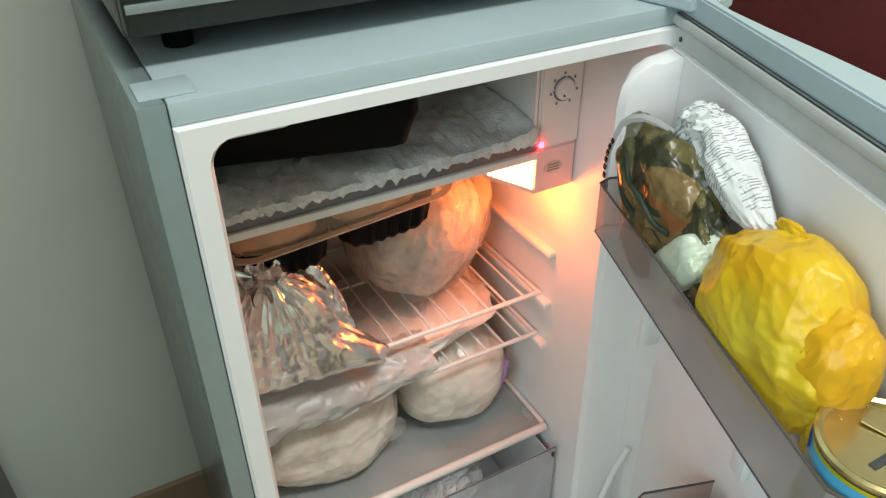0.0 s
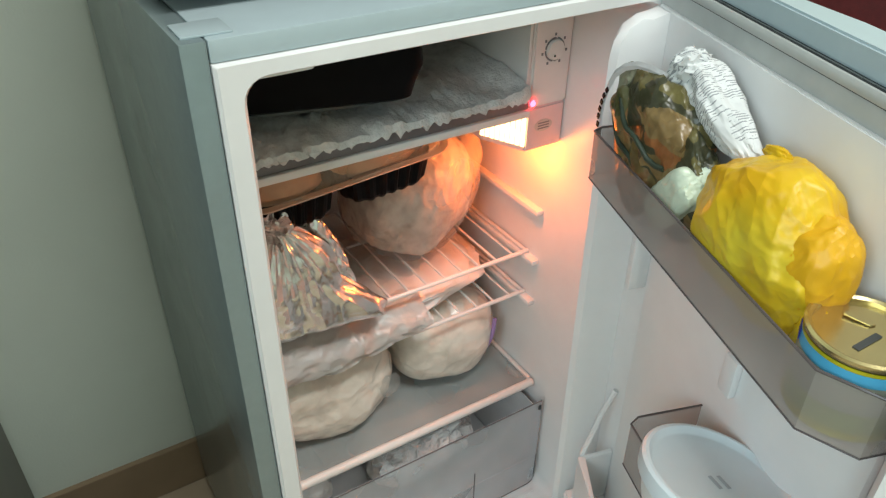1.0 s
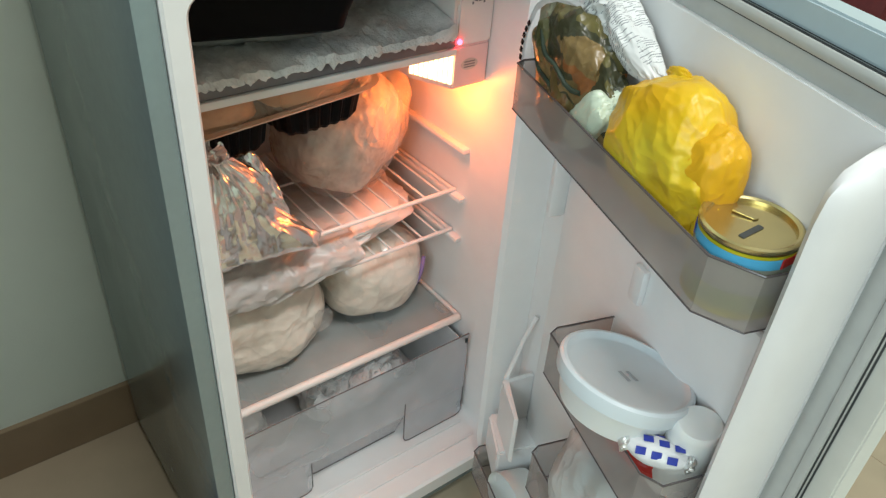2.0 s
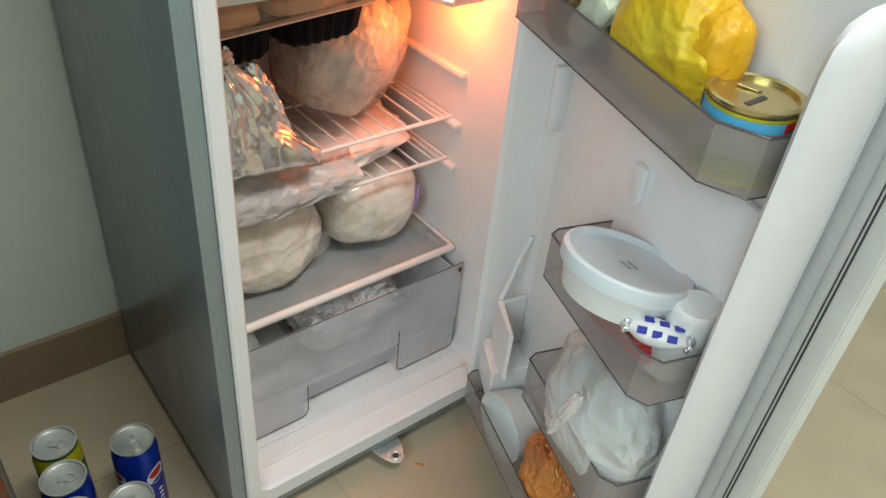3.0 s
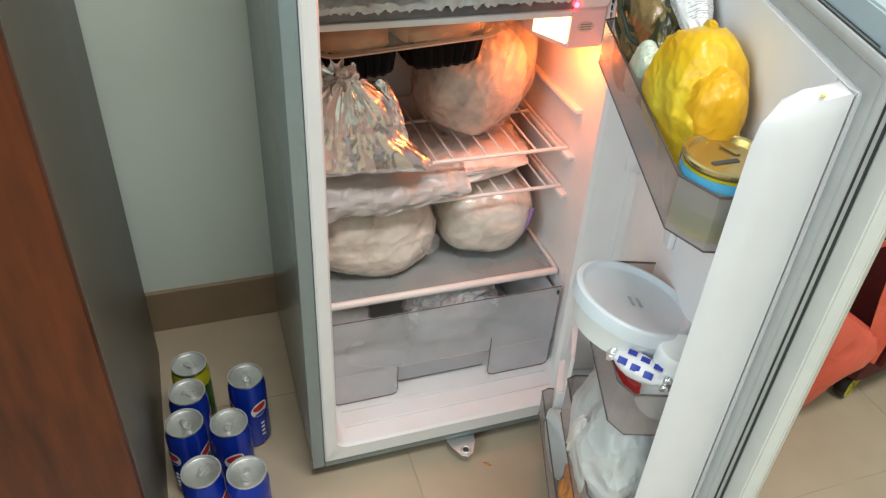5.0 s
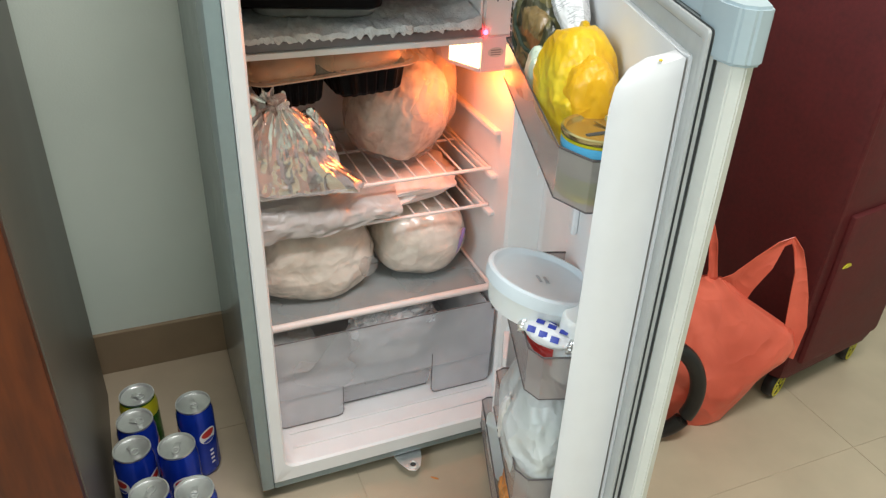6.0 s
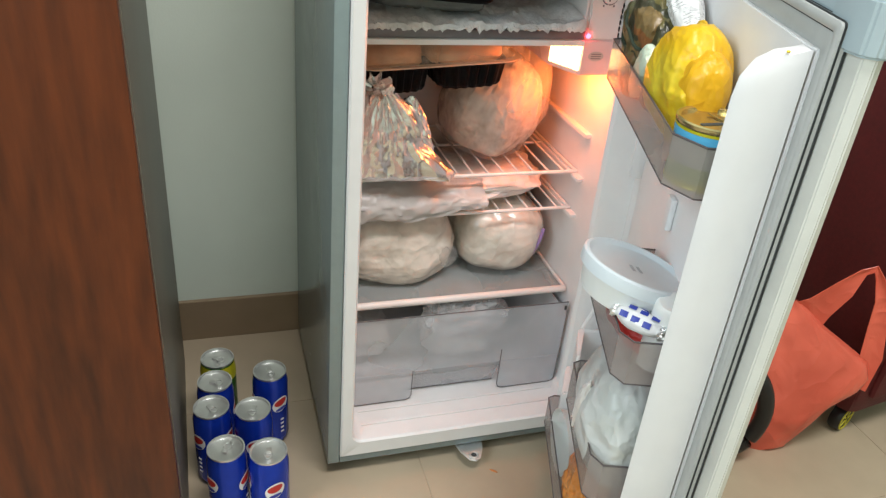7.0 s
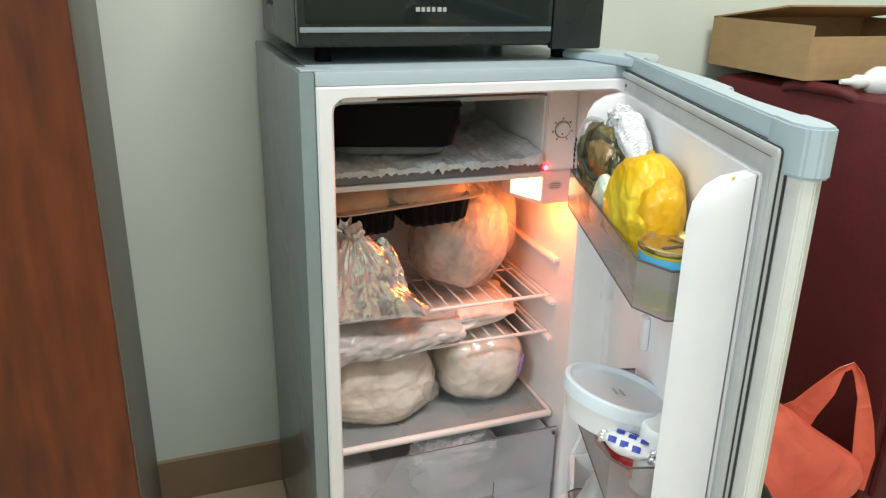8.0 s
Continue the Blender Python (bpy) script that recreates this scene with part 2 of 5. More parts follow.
BLACKP.node_tree.nodes["Principled BSDF"].inputs["Specular IOR Level"].default_value = 0.06
AMBER = mat("tinted_lid_flange", (0.62, 0.42, 0.29), 0.2, 0.0, 0.05, 30, coat=0.6)
# the lid itself is clear: the bulb's orange glow is painted into the tint
COPPER = film_mat("clear_lid_orange_glow_tint", (0.86, 0.68, 0.52), 0.08, 0.30, 0.12, 8)
FOOD = mat("baked_bread_rolls", (0.74, 0.44, 0.24), 0.6, 0.0, 0.2, 40, 0.5, 90)
TUB = mat("white_tub_plastic", (0.80, 0.81, 0.79), 0.35, 0.0, 0.02, 20, sss=0.1)
LID = mat("translucent_blue_white_lid", (0.66, 0.72, 0.75), 0.38, 0.0, 0.03, 20)
PAPER = print_mat("printed_newspaper", (0.70, 0.71, 0.70), (0.30, 0.31, 0.32), 0.0024)
INK = mat("faint_grey_print", (0.20, 0.21, 0.23), 0.7, 0.0, 0.05, 40)
CANBLUE = mat("blue_can_paint", (0.008, 0.045, 0.46), 0.26, 0.4, 0.08, 40)
CANGREEN = mat("green_can_paint", (0.03, 0.16, 0.02), 0.28, 0.5, 0.08, 40)
CANYEL = mat("yellow_can_paint", (0.60, 0.55, 0.02), 0.3, 0.3, 0.05, 40)
ALU = mat("bare_aluminium", (0.82, 0.83, 0.82), 0.36, 0.9, 0.04, 60)
TIN = mat("gold_tinplate", (0.62, 0.52, 0.26), 0.24, 0.9, 0.08, 40)
RED = mat("red_print", (0.55, 0.03, 0.025), 0.4, 0.0, 0.05, 40)
WHITE = mat("white_print", (0.80, 0.80, 0.80), 0.45, 0.0, 0.02, 40)
SKYBLUE = mat("sky_blue_print", (0.10, 0.45, 0.72), 0.35, 0.0, 0.05, 40)
NAVY = mat("navy_print", (0.03, 0.05, 0.36), 0.4, 0.0, 0.05, 40)
BURG = mat("burgundy_suitcase_fabric", (0.100, 0.009, 0.010), 0.62, 0.0, 0.12, 120, 0.25, 900)
ORANGE = film_mat("coral_carrier_film", (0.93, 0.18, 0.11), 0.30, 0.76, 0.6, 8, 0.22)
CARD = mat("brown_cardboard", (0.42, 0.27, 0.13), 0.8, 0.0, 0.06, 30, 0.15, 200, stretch=(1, 1, 3))
RUBBER = mat("black_rubber", (0.012, 0.011, 0.011), 0.35, 0.0, 0.1, 60)
LIME = mat("yellow_wheel_ring", (0.62, 0.55, 0.03), 0.4, 0.0, 0.05, 40)
MWBODY = mat("black_microwave_enamel", (0.016, 0.02, 0.018), 0.28, 0.0, 0.1, 60)
MWGLASS = mat("dark_microwave_glass", (0.006, 0.012, 0.010), 0.07, 0.0, 0.05, 30)
STEEL = mat("brushed_steel_strip", (0.42, 0.48, 0.55), 0.3, 0.9, 0.05, 60)
GLOW = mat("glowing_lamp_cover", (1.0, 0.52, 0.20), 0.5, emit=9.0)
PILOT = mat("red_pilot_light", (1.0, 0.02, 0.04), 0.5, emit=30.0)
PINK = mat("red_tinted_cover", (0.76, 0.58, 0.58), 0.35, 0.0, 0.04, 30)
VEG = patch_mat("printed_vegetable_bag", [(0.10, 0.14, 0.05), (0.17, 0.20, 0.08), (0.11, 0.10, 0.045), (0.28, 0.17, 0.06), (0.36, 0.14, 0.045), (0.20, 0.17, 0.06), (0.34, 0.35, 0.24), (0.07, 0.07, 0.035), (0.30, 0.20, 0.08)], 21, 0.36, 0.45, (0.55, 1.0, 1.7))
VEGB = patch_mat("brown_vegetables_in_film", [(0.26, 0.13, 0.05), (0.20, 0.14, 0.05), (0.34, 0.20, 0.08), (0.10, 0.10, 0.04)], 34)
PALEGREEN = mat("pale_green_film", (0.58, 0.66, 0.52), 0.35, 0.0, 0.06, 20, 0.3, 60)
TINLABEL = mat("pale_tin_label", (0.46, 0.50, 0.42), 0.32, 0.3, 0.06, 30)
TINGREEN = mat("green_tin_label", (0.36, 0.46, 0.10), 0.32, 0.2, 0.1, 60, dark=(0.22, 0.32, 0.06))
FROSTDIM = mat("frosted_foam", (0.34, 0.35, 0.34), 0.8, 0.0, 0.12, 50, 0.6, 260)
DARKGREEN = mat("dark_green_strip", (0.03, 0.045, 0.03), 0.5, 0.0, 0.2, 80)
EDGEMETAL = mat("dull_freezer_metal", (0.20, 0.19, 0.20), 0.5, 0.3, 0.08, 60)
FAINT = mat("faint_lid_print", (0.40, 0.44, 0.47), 0.5)
SPECK = mat("yellow_speck", (0.85, 0.60, 0.02), 0.5)
YELLOWSLACK = mat("orange_yellow_slack_film", (0.74, 0.40, 0.012), 0.42, 0.0, 0.06, 16, sss=0.10, crinkle=0.4, cscale=12)
CARROT = mat("orange_food_in_film", (0.72, 0.27, 0.05), 0.3, 0.0, 0.15, 22, coat=0.5, dark=(0.4, 0.12, 0.03), crinkle=0.8, cscale=18)


# ---- mesh helpers ----
def mesh(bm, name, material, smooth=False, angle=35):
    me = bpy.data.meshes.new(name)
    bmesh.ops.recalc_face_normals(bm, faces=bm.faces)
    bm.to_mesh(me)
    bm.free()
    me.materials.append(material)
    if smooth:
        me.polygons.foreach_set("use_smooth", [True] * len(me.polygons))
        me.set_sharp_from_angle(angle=radians(angle))
    return me


def part(name, bm, material, parent=None, label="", smooth=True, at=None, angle=35):
    ob = new(name, mesh(bm, name, material, smooth, angle))
    ob.parent = parent
    if at is not None:
        ob.matrix_basis = at
    if label:
        ob["label"] = label
    return ob


def thing(name, m, label, category, group="", kind=""):
    ob = new(name)
    ob.empty_display_size = 0.05
    ob.matrix_basis = m
    return tagged(ob, label, category, group, kind)


def box(bm, x0, x1, y0, y1, z0, z1, bev=0.0, seg=2):
    r = bmesh.ops.create_cube(bm, size=1, matrix=Matrix.LocRotScale(((x0 + x1) / 2, (y0 + y1) / 2, (z0 + z1) / 2), None, (x1 - x0, y1 - y0, z1 - z0)))
    if bev:
        es = {e for v in r["verts"] for e in v.link_edges}
        bmesh.ops.bevel(bm, geom=list(es), offset=bev, segments=seg, affect="EDGES", profile=0.6)
    return bm


def boxes(*rows, bev=0.0):
    bm = bmesh.new()
    for r in rows:
        box(bm, *r, bev=bev)
    return bm


def prism(pts, z0, z1, bev=0.0, seg=2):
    """A closed outline in x and y, drawn up from z0 to z1."""
    bm = bmesh.new()
    vs = [bm.verts.new((x, y, z0)) for x, y in pts]
    f = bm.faces.new(vs)
    r = bmesh.ops.extrude_face_region(bm, geom=[f])
    bmesh.ops.translate(bm, verts=[v for v in r["geom"] if isinstance(v, bmesh.types.BMVert)], vec=(0, 0, z1 - z0))
    if bev:
        bmesh.ops.bevel(bm, geom=list(bm.edges), offset=bev, segments=seg, affect="EDGES")
    return bm


def lathe(profile, n=32, bm=None, m=None):
    """A profile of (radius, height) turned about z."""
    bm = bm or bmesh.new()
    m = m or Matrix()
    rings = []
    for r, z in profile:
        if r < 1e-6:
            rings.append([bm.verts.new(m @ Vector((0, 0, z)))])
        else:
            rings.append([bm.verts.new(m @ Vector((r * math.cos(2 * math.pi * k / n), r * math.sin(2 * math.pi * k / n), z))) for k in range(n)])
    for a, b in zip(rings, rings[1:]):
        for k in range(n):
            q = [a[k % len(a)], a[(k + 1) % len(a)], b[(k + 1) % len(b)], b[k % len(b)]]
            q = list(dict.fromkeys(q))
            if len(q) > 2:
                bm.faces.new(q)
    return bm


def tube(bm, pts, r, n=8, closed=False):
    """A round rod along the points."""
    pts = [Vector(p) for p in pts]
    rings = []
    count = len(pts)
    for i, p in enumerate(pts):
        a = pts[i - 1] if (i or closed) else p
        b = pts[(i + 1) % count] if (i < count - 1 or closed) else p
        t = (b - a).normalized()
        s = t.cross(Vector((0, 0, 1)) if abs(t.z) < 0.9 else Vector((1, 0, 0))).normalized()
        w = s.cross(t)
        rings.append([bm.verts.new(p + r * (math.cos(2 * math.pi * k / n) * s + math.sin(2 * math.pi * k / n) * w)) for k in range(n)])
    pairs = list(zip(rings, rings[1:])) + ([(rings[-1], rings[0])] if closed else [])
    for a, b in pairs:
        for k in range(n):
            bm.faces.new([a[k], a[(k + 1) % n], b[(k + 1) % n], b[k]])
    if not closed:
        bm.faces.new(rings[0]), bm.faces.new(rings[-1])
    return bm


def lump(radii, seed, sub=5, square=2.0, rough=0.10, crease=0.10, freq=2.2, floor=None, taper=0.0, neck=None, m=None, bm=None, facet=0, streak=0.0):
    """A filled, crumpled bag: a rounded block pushed about by soft bulges and sharp folds."""
    own = bmesh.new()
    bmesh.ops.create_icosphere(own, subdivisions=sub, radius=1)
    off = Vector((seed * 7.3, seed * 3.1, seed * 1.7))
    rng = random.Random(seed)
    planes = []
    for _ in range(facet):
        n = Vector((rng.gauss(0, 1), rng.gauss(0, 1), rng.gauss(0, 1))).normalized()
        planes.append((n, rng.uniform(0.86, 1.0)))
    for v in own.verts:
        d = v.co.normalized()
        k = (abs(d.x) ** square + abs(d.y) ** square + abs(d.z) ** square) ** (-1 / square)
        s = 1 - 0.55 * crease + rough * noise.noise(d * 1.6 + off)
        s += crease * (0.5 - abs(noise.noise(d * freq + off * 1.3))) * 0.9
        s += crease * 0.55 * (0.5 - abs(noise.noise(d * freq * 2.3 + off * 2.1)))
        s += crease * 0.25 * (0.5 - abs(noise.noise(d * freq * 5.2 + off * 0.7)))
        if streak:
            q = Vector((d.x * 4.2, d.y * 4.2, d.z * 1.1)) + off
            s += streak * (0.35 - abs(noise.noise(q))) + streak * 0.5 * (0.35 - abs(noise.noise(q * 2.1 + off)))
        if planes:
            dd = (d + 0.10 * Vector((noise.noise(d * 2.2 + off), noise.noise(d * 2.2 - off), noise.noise(d * 2.2 + off * 2)))).normalized()
            cut = sorted(h / max(0.05, dd.dot(n)) for n, h in planes)
            a, b = cut[0], cut[1]
            g = max(0.0, 0.025 - (b - a)) / 0.025
            s *= min(1.06, a - 0.00625 * g * g)
        p = d * k * s
        if taper:
            w = 1 - taper * max(0.0, p.z)
            p.x, p.y = p.x * w, p.y * w
        p = Vector((p.x * radii[0], p.y * radii[1], p.z * radii[2]))
        if neck and p.z > neck[0]:
            g = min(1.0, (p.z - neck[0]) / neck[1])
            p.x *= 1 - 0.75 * g
            p.y *= 1 - 0.75 * g
        if floor is not None and p.z < floor:
            p.z = floor + (p.z - floor) * 0.08
        v.co = (m @ p) if m else p
    if bm is None:
        return own
    tmp = bpy.data.meshes.new("tmp")
    own.to_mesh(tmp)
    own.free()
    bm.from_mesh(tmp)
    bpy.data.meshes.remove(tmp)
    return bm


# ---- room ----
WALL_Y = 0.425
CAB_X = -0.240


def structure(name, bm, material, label, category, smooth=False):
    return tagged(part(name, bm, material, smooth=smooth), label, category, kind="structure")


floor = structure("floor", boxes((-1.6, 2.6, -2.8, 0.6, -0.06, -0.0012)), GROUT, "beige glazed floor tiles with thin pale joints", "floor")
structure("wall_north", boxes((-1.6, 2.6, WALL_Y, 0.6, 0, 2.75)), WALLM, "pale green painted plaster wall", "wall")
structure("wall_west", boxes((-1.75, -1.6, -2.8, -1.65, 0, 2.75), (-1.75, -1.6, -0.45, 0.6, 0, 2.75), (-1.75, -1.6, -1.65, -0.45, 0, 1.15), (-1.75, -1.6, -1.65, -0.45, 2.25, 2.75)), WALLM, "pale green painted plaster wall with a window opening", "wall")
window = thing("window_1", pose(-1.68, -1.05, 1.70), "white framed window with daylight behind it", "window", kind="structure")
for row in ((-0.02, 0.02, -0.598, -0.55, -0.548, 0.548), (-0.02, 0.02, 0.55, 0.598, -0.548, 0.548), (-0.02, 0.02, -0.549, 0.549, -0.548, -0.50), (-0.02, 0.02, -0.549, 0.549, 0.50, 0.548), (-0.018, 0.018, -0.02, 0.02, -0.499, 0.499)):
    part("window_frame", boxes(row, bev=0.003), LINER, window)
structure("wall_east", boxes((2.6, 2.75, -2.8, 0.6, 0, 2.75)), WALLM, "pale green painted plaster wall", "wall")
structure("wall_south", boxes((-1.75, 2.75, -2.95, -2.8, 0, 2.75)), WALLM, "pale green painted plaster wall", "wall")
structure("ceiling", boxes((-1.75, 2.75, -2.95, 0.6, 2.75, 2.85)), PLASTER, "white plaster ceiling", "ceiling")
structure("baseboard", boxes((CAB_X + 0.003, 2.6, WALL_Y - 0.010, WALL_Y, 0, 0.092), bev=0.002), SKIRT, "brown glazed skirting tile along the wall", "baseboard")

# ---- tall wardrobe ----
wardrobe = thing("wardrobe", pose(-0.2167, -0.142, 0, 0, 0, 1.0), "tall dark cherry laminate wardrobe with grey side panel", "wardrobe")
part("side_panel", boxes((-0.018, 0.0, 0.022, 0.492, 0.0, 2.0), bev=0.0015), GREYSIDE, wardrobe, "grey laminate side panel")
part("side_panel", boxes((-1.0, -0.982, 0.022, 0.492, 0.0, 2.0), bev=0.0015), GREYSIDE, wardrobe)
part("top_panel", boxes((-1.0, 0.0, 0.022, 0.492, 2.001, 2.02), bev=0.0015), GREYSIDE, wardrobe)
part("back_panel", boxes((-0.981, -0.019, 0.484, 0.491, 0.0, 2.0)), GREYSIDE, wardrobe)
part("plinth", boxes((-0.981, -0.019, 0.045, 0.060, 0.0, 0.06)), BLACKP, wardrobe)
for x0, x1 in ((-0.999, -0.502), (-0.498, -0.001)):
    part("door", boxes((x0, x1, 0.0, 0.019, 0.012, 2.0), bev=0.002), WOOD, wardrobe, "dark cherry wood-grain door")

# ---- refrigerator ----
W, D, H, Z0 = 0.475, 0.396, 0.872, 0.030
fridge = thing("refrigerator", pose(0, 0, 0), "small silver-grey single-door refrigerator standing open, white inside", "refrigerator")
SW = 0.019
part("side_panel", boxes((0.0, SW, 0.0, D, Z0, H), bev=0.0022), SHELL, fridge)
part("side_panel", boxes((W - SW, W, 0.0, D, Z0, H), bev=0.0022), SHELL, fridge)
# lighter, bluer than the side panels: sky reflection put into the colour
part("top_panel", boxes((SW + 0.0006, W - SW - 0.0006, 0.0, D, H - 0.0165, H), bev=0.0016), SHELL_LIGHT, fridge, "grey top panel, reflected sky painted in as a paler, bluer tone")
part("back_panel", boxes((SW, W - SW, D - 0.008, D - 0.0005, Z0, H - SW)), SHELL, fridge)
part("bottom_panel", boxes((SW + 0.0006, W - SW - 0.0006, 0.0, D - 0.009, Z0, Z0 + 0.014), bev=0.0015), SHELL, fridge)
part("corner_cover", boxes((0.004, 0.040, 0.008, 0.040, H, H + 0.0018), bev=0.0008), SHELL_LIGHT, fridge)
for fx in (0.05, 0.42):
    for fy in (0.05, 0.34):
        part("foot", lathe([(0, 0), (0.016, 0), (0.016, 0.010), (0.008, 0.012), (0.008, Z0), (0, Z0)], 16), BLACKP, fridge, at=pose(fx, fy, 0))

# inner liner: a rounded box open to the front
CX0, CX1, CZ0, CZ1, CYB = 0.040, 0.440, 0.075, 0.832, 0.380


def rounded(x0, x1, z0, z1, r, n=5):
    pts = []
    for cx, cz, a0 in ((x1 - r, z1 - r, 0), (x0 + r, z1 - r, 90), (x0 + r, z0 + r, 180), (x1 - r, z0 + r, 270)):
        for k in range(n + 1):
            a = radians(a0 + 90 * k / n)
            pts.append((cx + r * math.cos(a), cz + r * math.sin(a)))
    return pts


def loops(rows):
    """Skin between outlines in x and z at depths y: rows of (y, outline)."""
    bm = bmesh.new()
    rings = [[bm.verts.new((x, y, z)) for x, z in pts] for y, pts in rows]
    for a, b in zip(rings, rings[1:]):
        for k in range(len(a)):
            bm.faces.new([a[k], a[(k + 1) % len(a)], b[(k + 1) % len(a)], b[k]])
    return bm, rings


outer = rounded(SW + 0.0005, W - SW - 0.0005, Z0 + 0.0145, H - 0.017, 0.0006)
bm, rings = loops([(CYB + 0.006, outer), (-0.0015, outer), (-0.004, rounded(SW + 0.003, W - SW - 0.003, Z0 + 0.017, H - 0.0185, 0.002)),
                   (-0.004, rounded(CX0 - 0.003, CX1 + 0.003, CZ0 - 0.003, 0.8425, 0.020)), (0.0, rounded(CX0, CX1, CZ0, 0.8405, 0.018)), (0.045, rounded(CX0, CX1, CZ0, CZ1, 0.017)),
                   (0.13, rounded(CX0, CX1, CZ0, CZ1, 0.016)), (CYB - 0.012, rounded(CX0 + 0.002, CX1 - 0.002, CZ0, CZ1, 0.018)), (CYB, rounded(CX0 + 0.014, CX1 - 0.014, CZ0 + 0.012, CZ1 - 0.012, 0.01))])
bm.faces.new(rings[-1])
part("inner_liner", bm, LINER, fridge, "white moulded inner liner")
# sunk panel lines on the floor of the liner
part("floor_ridge", boxes((CX0 + 0.02, CX1 - 0.02, 0.030, 0.036, CZ0 + 0.0003, CZ0 + 0.003), bev=0.0012), LINER, fridge)
part("floor_ridge", boxes((CX0 + 0.02, CX1 - 0.02, 0.062, 0.068, CZ0 + 0.0003, CZ0 + 0.003), bev=0.0012), LINER, fridge)
# shelf ledges on both side walls
for z in (0.540, 0.4625, 0.3945, 0.2505):
    for x0, x1 in ((CX1 - 0.011, CX1 + 0.001), (CX0 - 0.001, CX0 + 0.011)):
        part("shelf_ledge", boxes((x0, x1, 0.129, CYB - 0.01, z - 0.004, z + 0.004), bev=0.003), LINER, fridge)
# freezer compartment
FX1, FZ0, FZ1, FY = 0.386, 0.697, 0.803, 0.107
part("freezer_floor", boxes((CX0 + 0.001, FX1, FY + 0.006, CYB - 0.002, FZ0 + 0.002, FZ0 + 0.008), bev=0.001), EVAP, fridge, "grey metal freezer floor plate")
part("freezer_front_lip", boxes((CX0 + 0.001, FX1, FY, FY + 0.006, FZ0 - 0.005, FZ0 + 0.0035), bev=0.002), LINER, fridge)
part("freezer_front_edge", boxes((CX0 + 0.001, FX1, FY + 0.004, FY + 0.0065, FZ0 + 0.004, FZ0 + 0.016), bev=0.001), EDGEMETAL, fridge, "grey metal front edge of the freezer")
part("freezer_side_wall", boxes((FX1 - 0.004, FX1, FY + 0.006, CYB - 0.002, FZ0 + 0.008, FZ1 + 0.012), bev=0.001), LINER, fridge)
part("freezer_ceiling", boxes((CX0 + 0.001, FX1 - 0.004, FY + 0.02, CYB - 0.002, FZ1 + 0.006, FZ1 + 0.012)), EVAP, fridge)
part("door_stop", boxes((CX0 + 0.012, CX0 + 0.058, 0.010, 0.050, CZ1 + 0.002, CZ1 + 0.012), bev=0.003), LINER, fridge)
# control box with thermostat dial
BX0, BY = FX1 + 0.001, 0.111
control = part("control_box", prism([(BX0, BY), (CX1, BY), (CX1, CYB - 0.01), (BX0, CYB - 0.01)], 0.7005, CZ1 - 0.002, 0.0025), LINER, fridge)
cover = part("lamp_cover", prism([(BX0 - 0.001, BY + 0.001), (CX1 - 0.001, BY + 0.001), (CX1 - 0.001, 0.277), (0.360, 0.277), (0.360, 0.166)], 0.647, 0.7000, 0.002), PINK, fridge, "red-tinted lamp cover under the control box")
GA = math.degrees(math.atan2(0.166 - (BY + 0.001), 0.360 - (BX0 - 0.001)))
for k in range(9):
    f = 0.06 + 0.88 * k / 8
    gx, gy = BX0 - 0.001 + (0.360 - BX0 + 0.001) * f, BY + 0.001 + (0.166 - BY - 0.001) * f
    part("grille_slot", boxes((-0.0024, 0.0024, -0.0012, 0.0012, 0.654, 0.692), bev=0.0006), GLOW, cover, "glowing lamp slot", at=pose(gx, gy, 0, 0, 0, GA))
part("pilot_light", lathe([(0, 0), (0.0035, 0), (0.003, 0.002), (0, 0.0025)], 12), PILOT, control, "small red pilot light", at=pose(BX0 + 0.004, BY - 0.0005, 0.7065, 90))
DX, DZ = 0.415, 0.764
part("dial", lathe([(0, 0), (0.0115, 0), (0.0112, 0.003), (0.0105, 0.004), (0, 0.004)], 40), LINER, control, "white thermostat dial", at=pose(DX, BY, DZ, 90))
bm = bmesh.new()
for a0, a1 in ((5, 80), (88, 172), (180, 262), (270, 352)):
    tube(bm, [(0.0125 * math.cos(radians(a)), 0, 0.0125 * math.sin(radians(a))) for a in range(a0, a1 + 1, 4)], 0.0009, 5)
part("dial_mark", bm, INK, control, at=pose(DX, BY - 0.0005, DZ))
for k in range(7):
    a = radians(-60 + 50 * k)
    part("dial_figure", boxes((-0.0011, 0.0011, -0.0003, 0.0003, -0.0014, 0.0014)), INK, control, at=pose(DX + 0.0165 * math.cos(a), BY - 0.0003, DZ + 0.0165 * math.sin(a)))
part("dial_pointer", lathe([(0, 0), (0.0013, 0), (0.0013, 0.0006), (0, 0.0006)], 10), DARK, control, at=pose(DX - 0.002, BY - 0.0041, DZ - 0.006, 90))
sticker = part("oval_sticker", lathe([(0, 0), (0.0125, 0), (0.0125, 0.0004), (0, 0.0004)], 32), EVAP, cover, "oval grey sticker with small print", at=pose(0.410, BY + 0.0008, 0.676, 90) @ Matrix.Diagonal((1, 0.58, 1, 1)))
for k in range(3):
    part("sticker_print", boxes((-0.008, 0.008, -0.0003, 0.0003, -0.0007, 0.0007)), INK, cover, at=pose(0.410, BY + 0.0003, 0.676 + 0.0033 * (k - 1)))
part("screw_cap", lathe([(0, 0), (0.0045, 0), (0.0040, 0.0015), (0, 0.002)], 14), LINER, fridge, at=pose(CX1 - 0.0005, 0.027, 0.624, 0, -90))
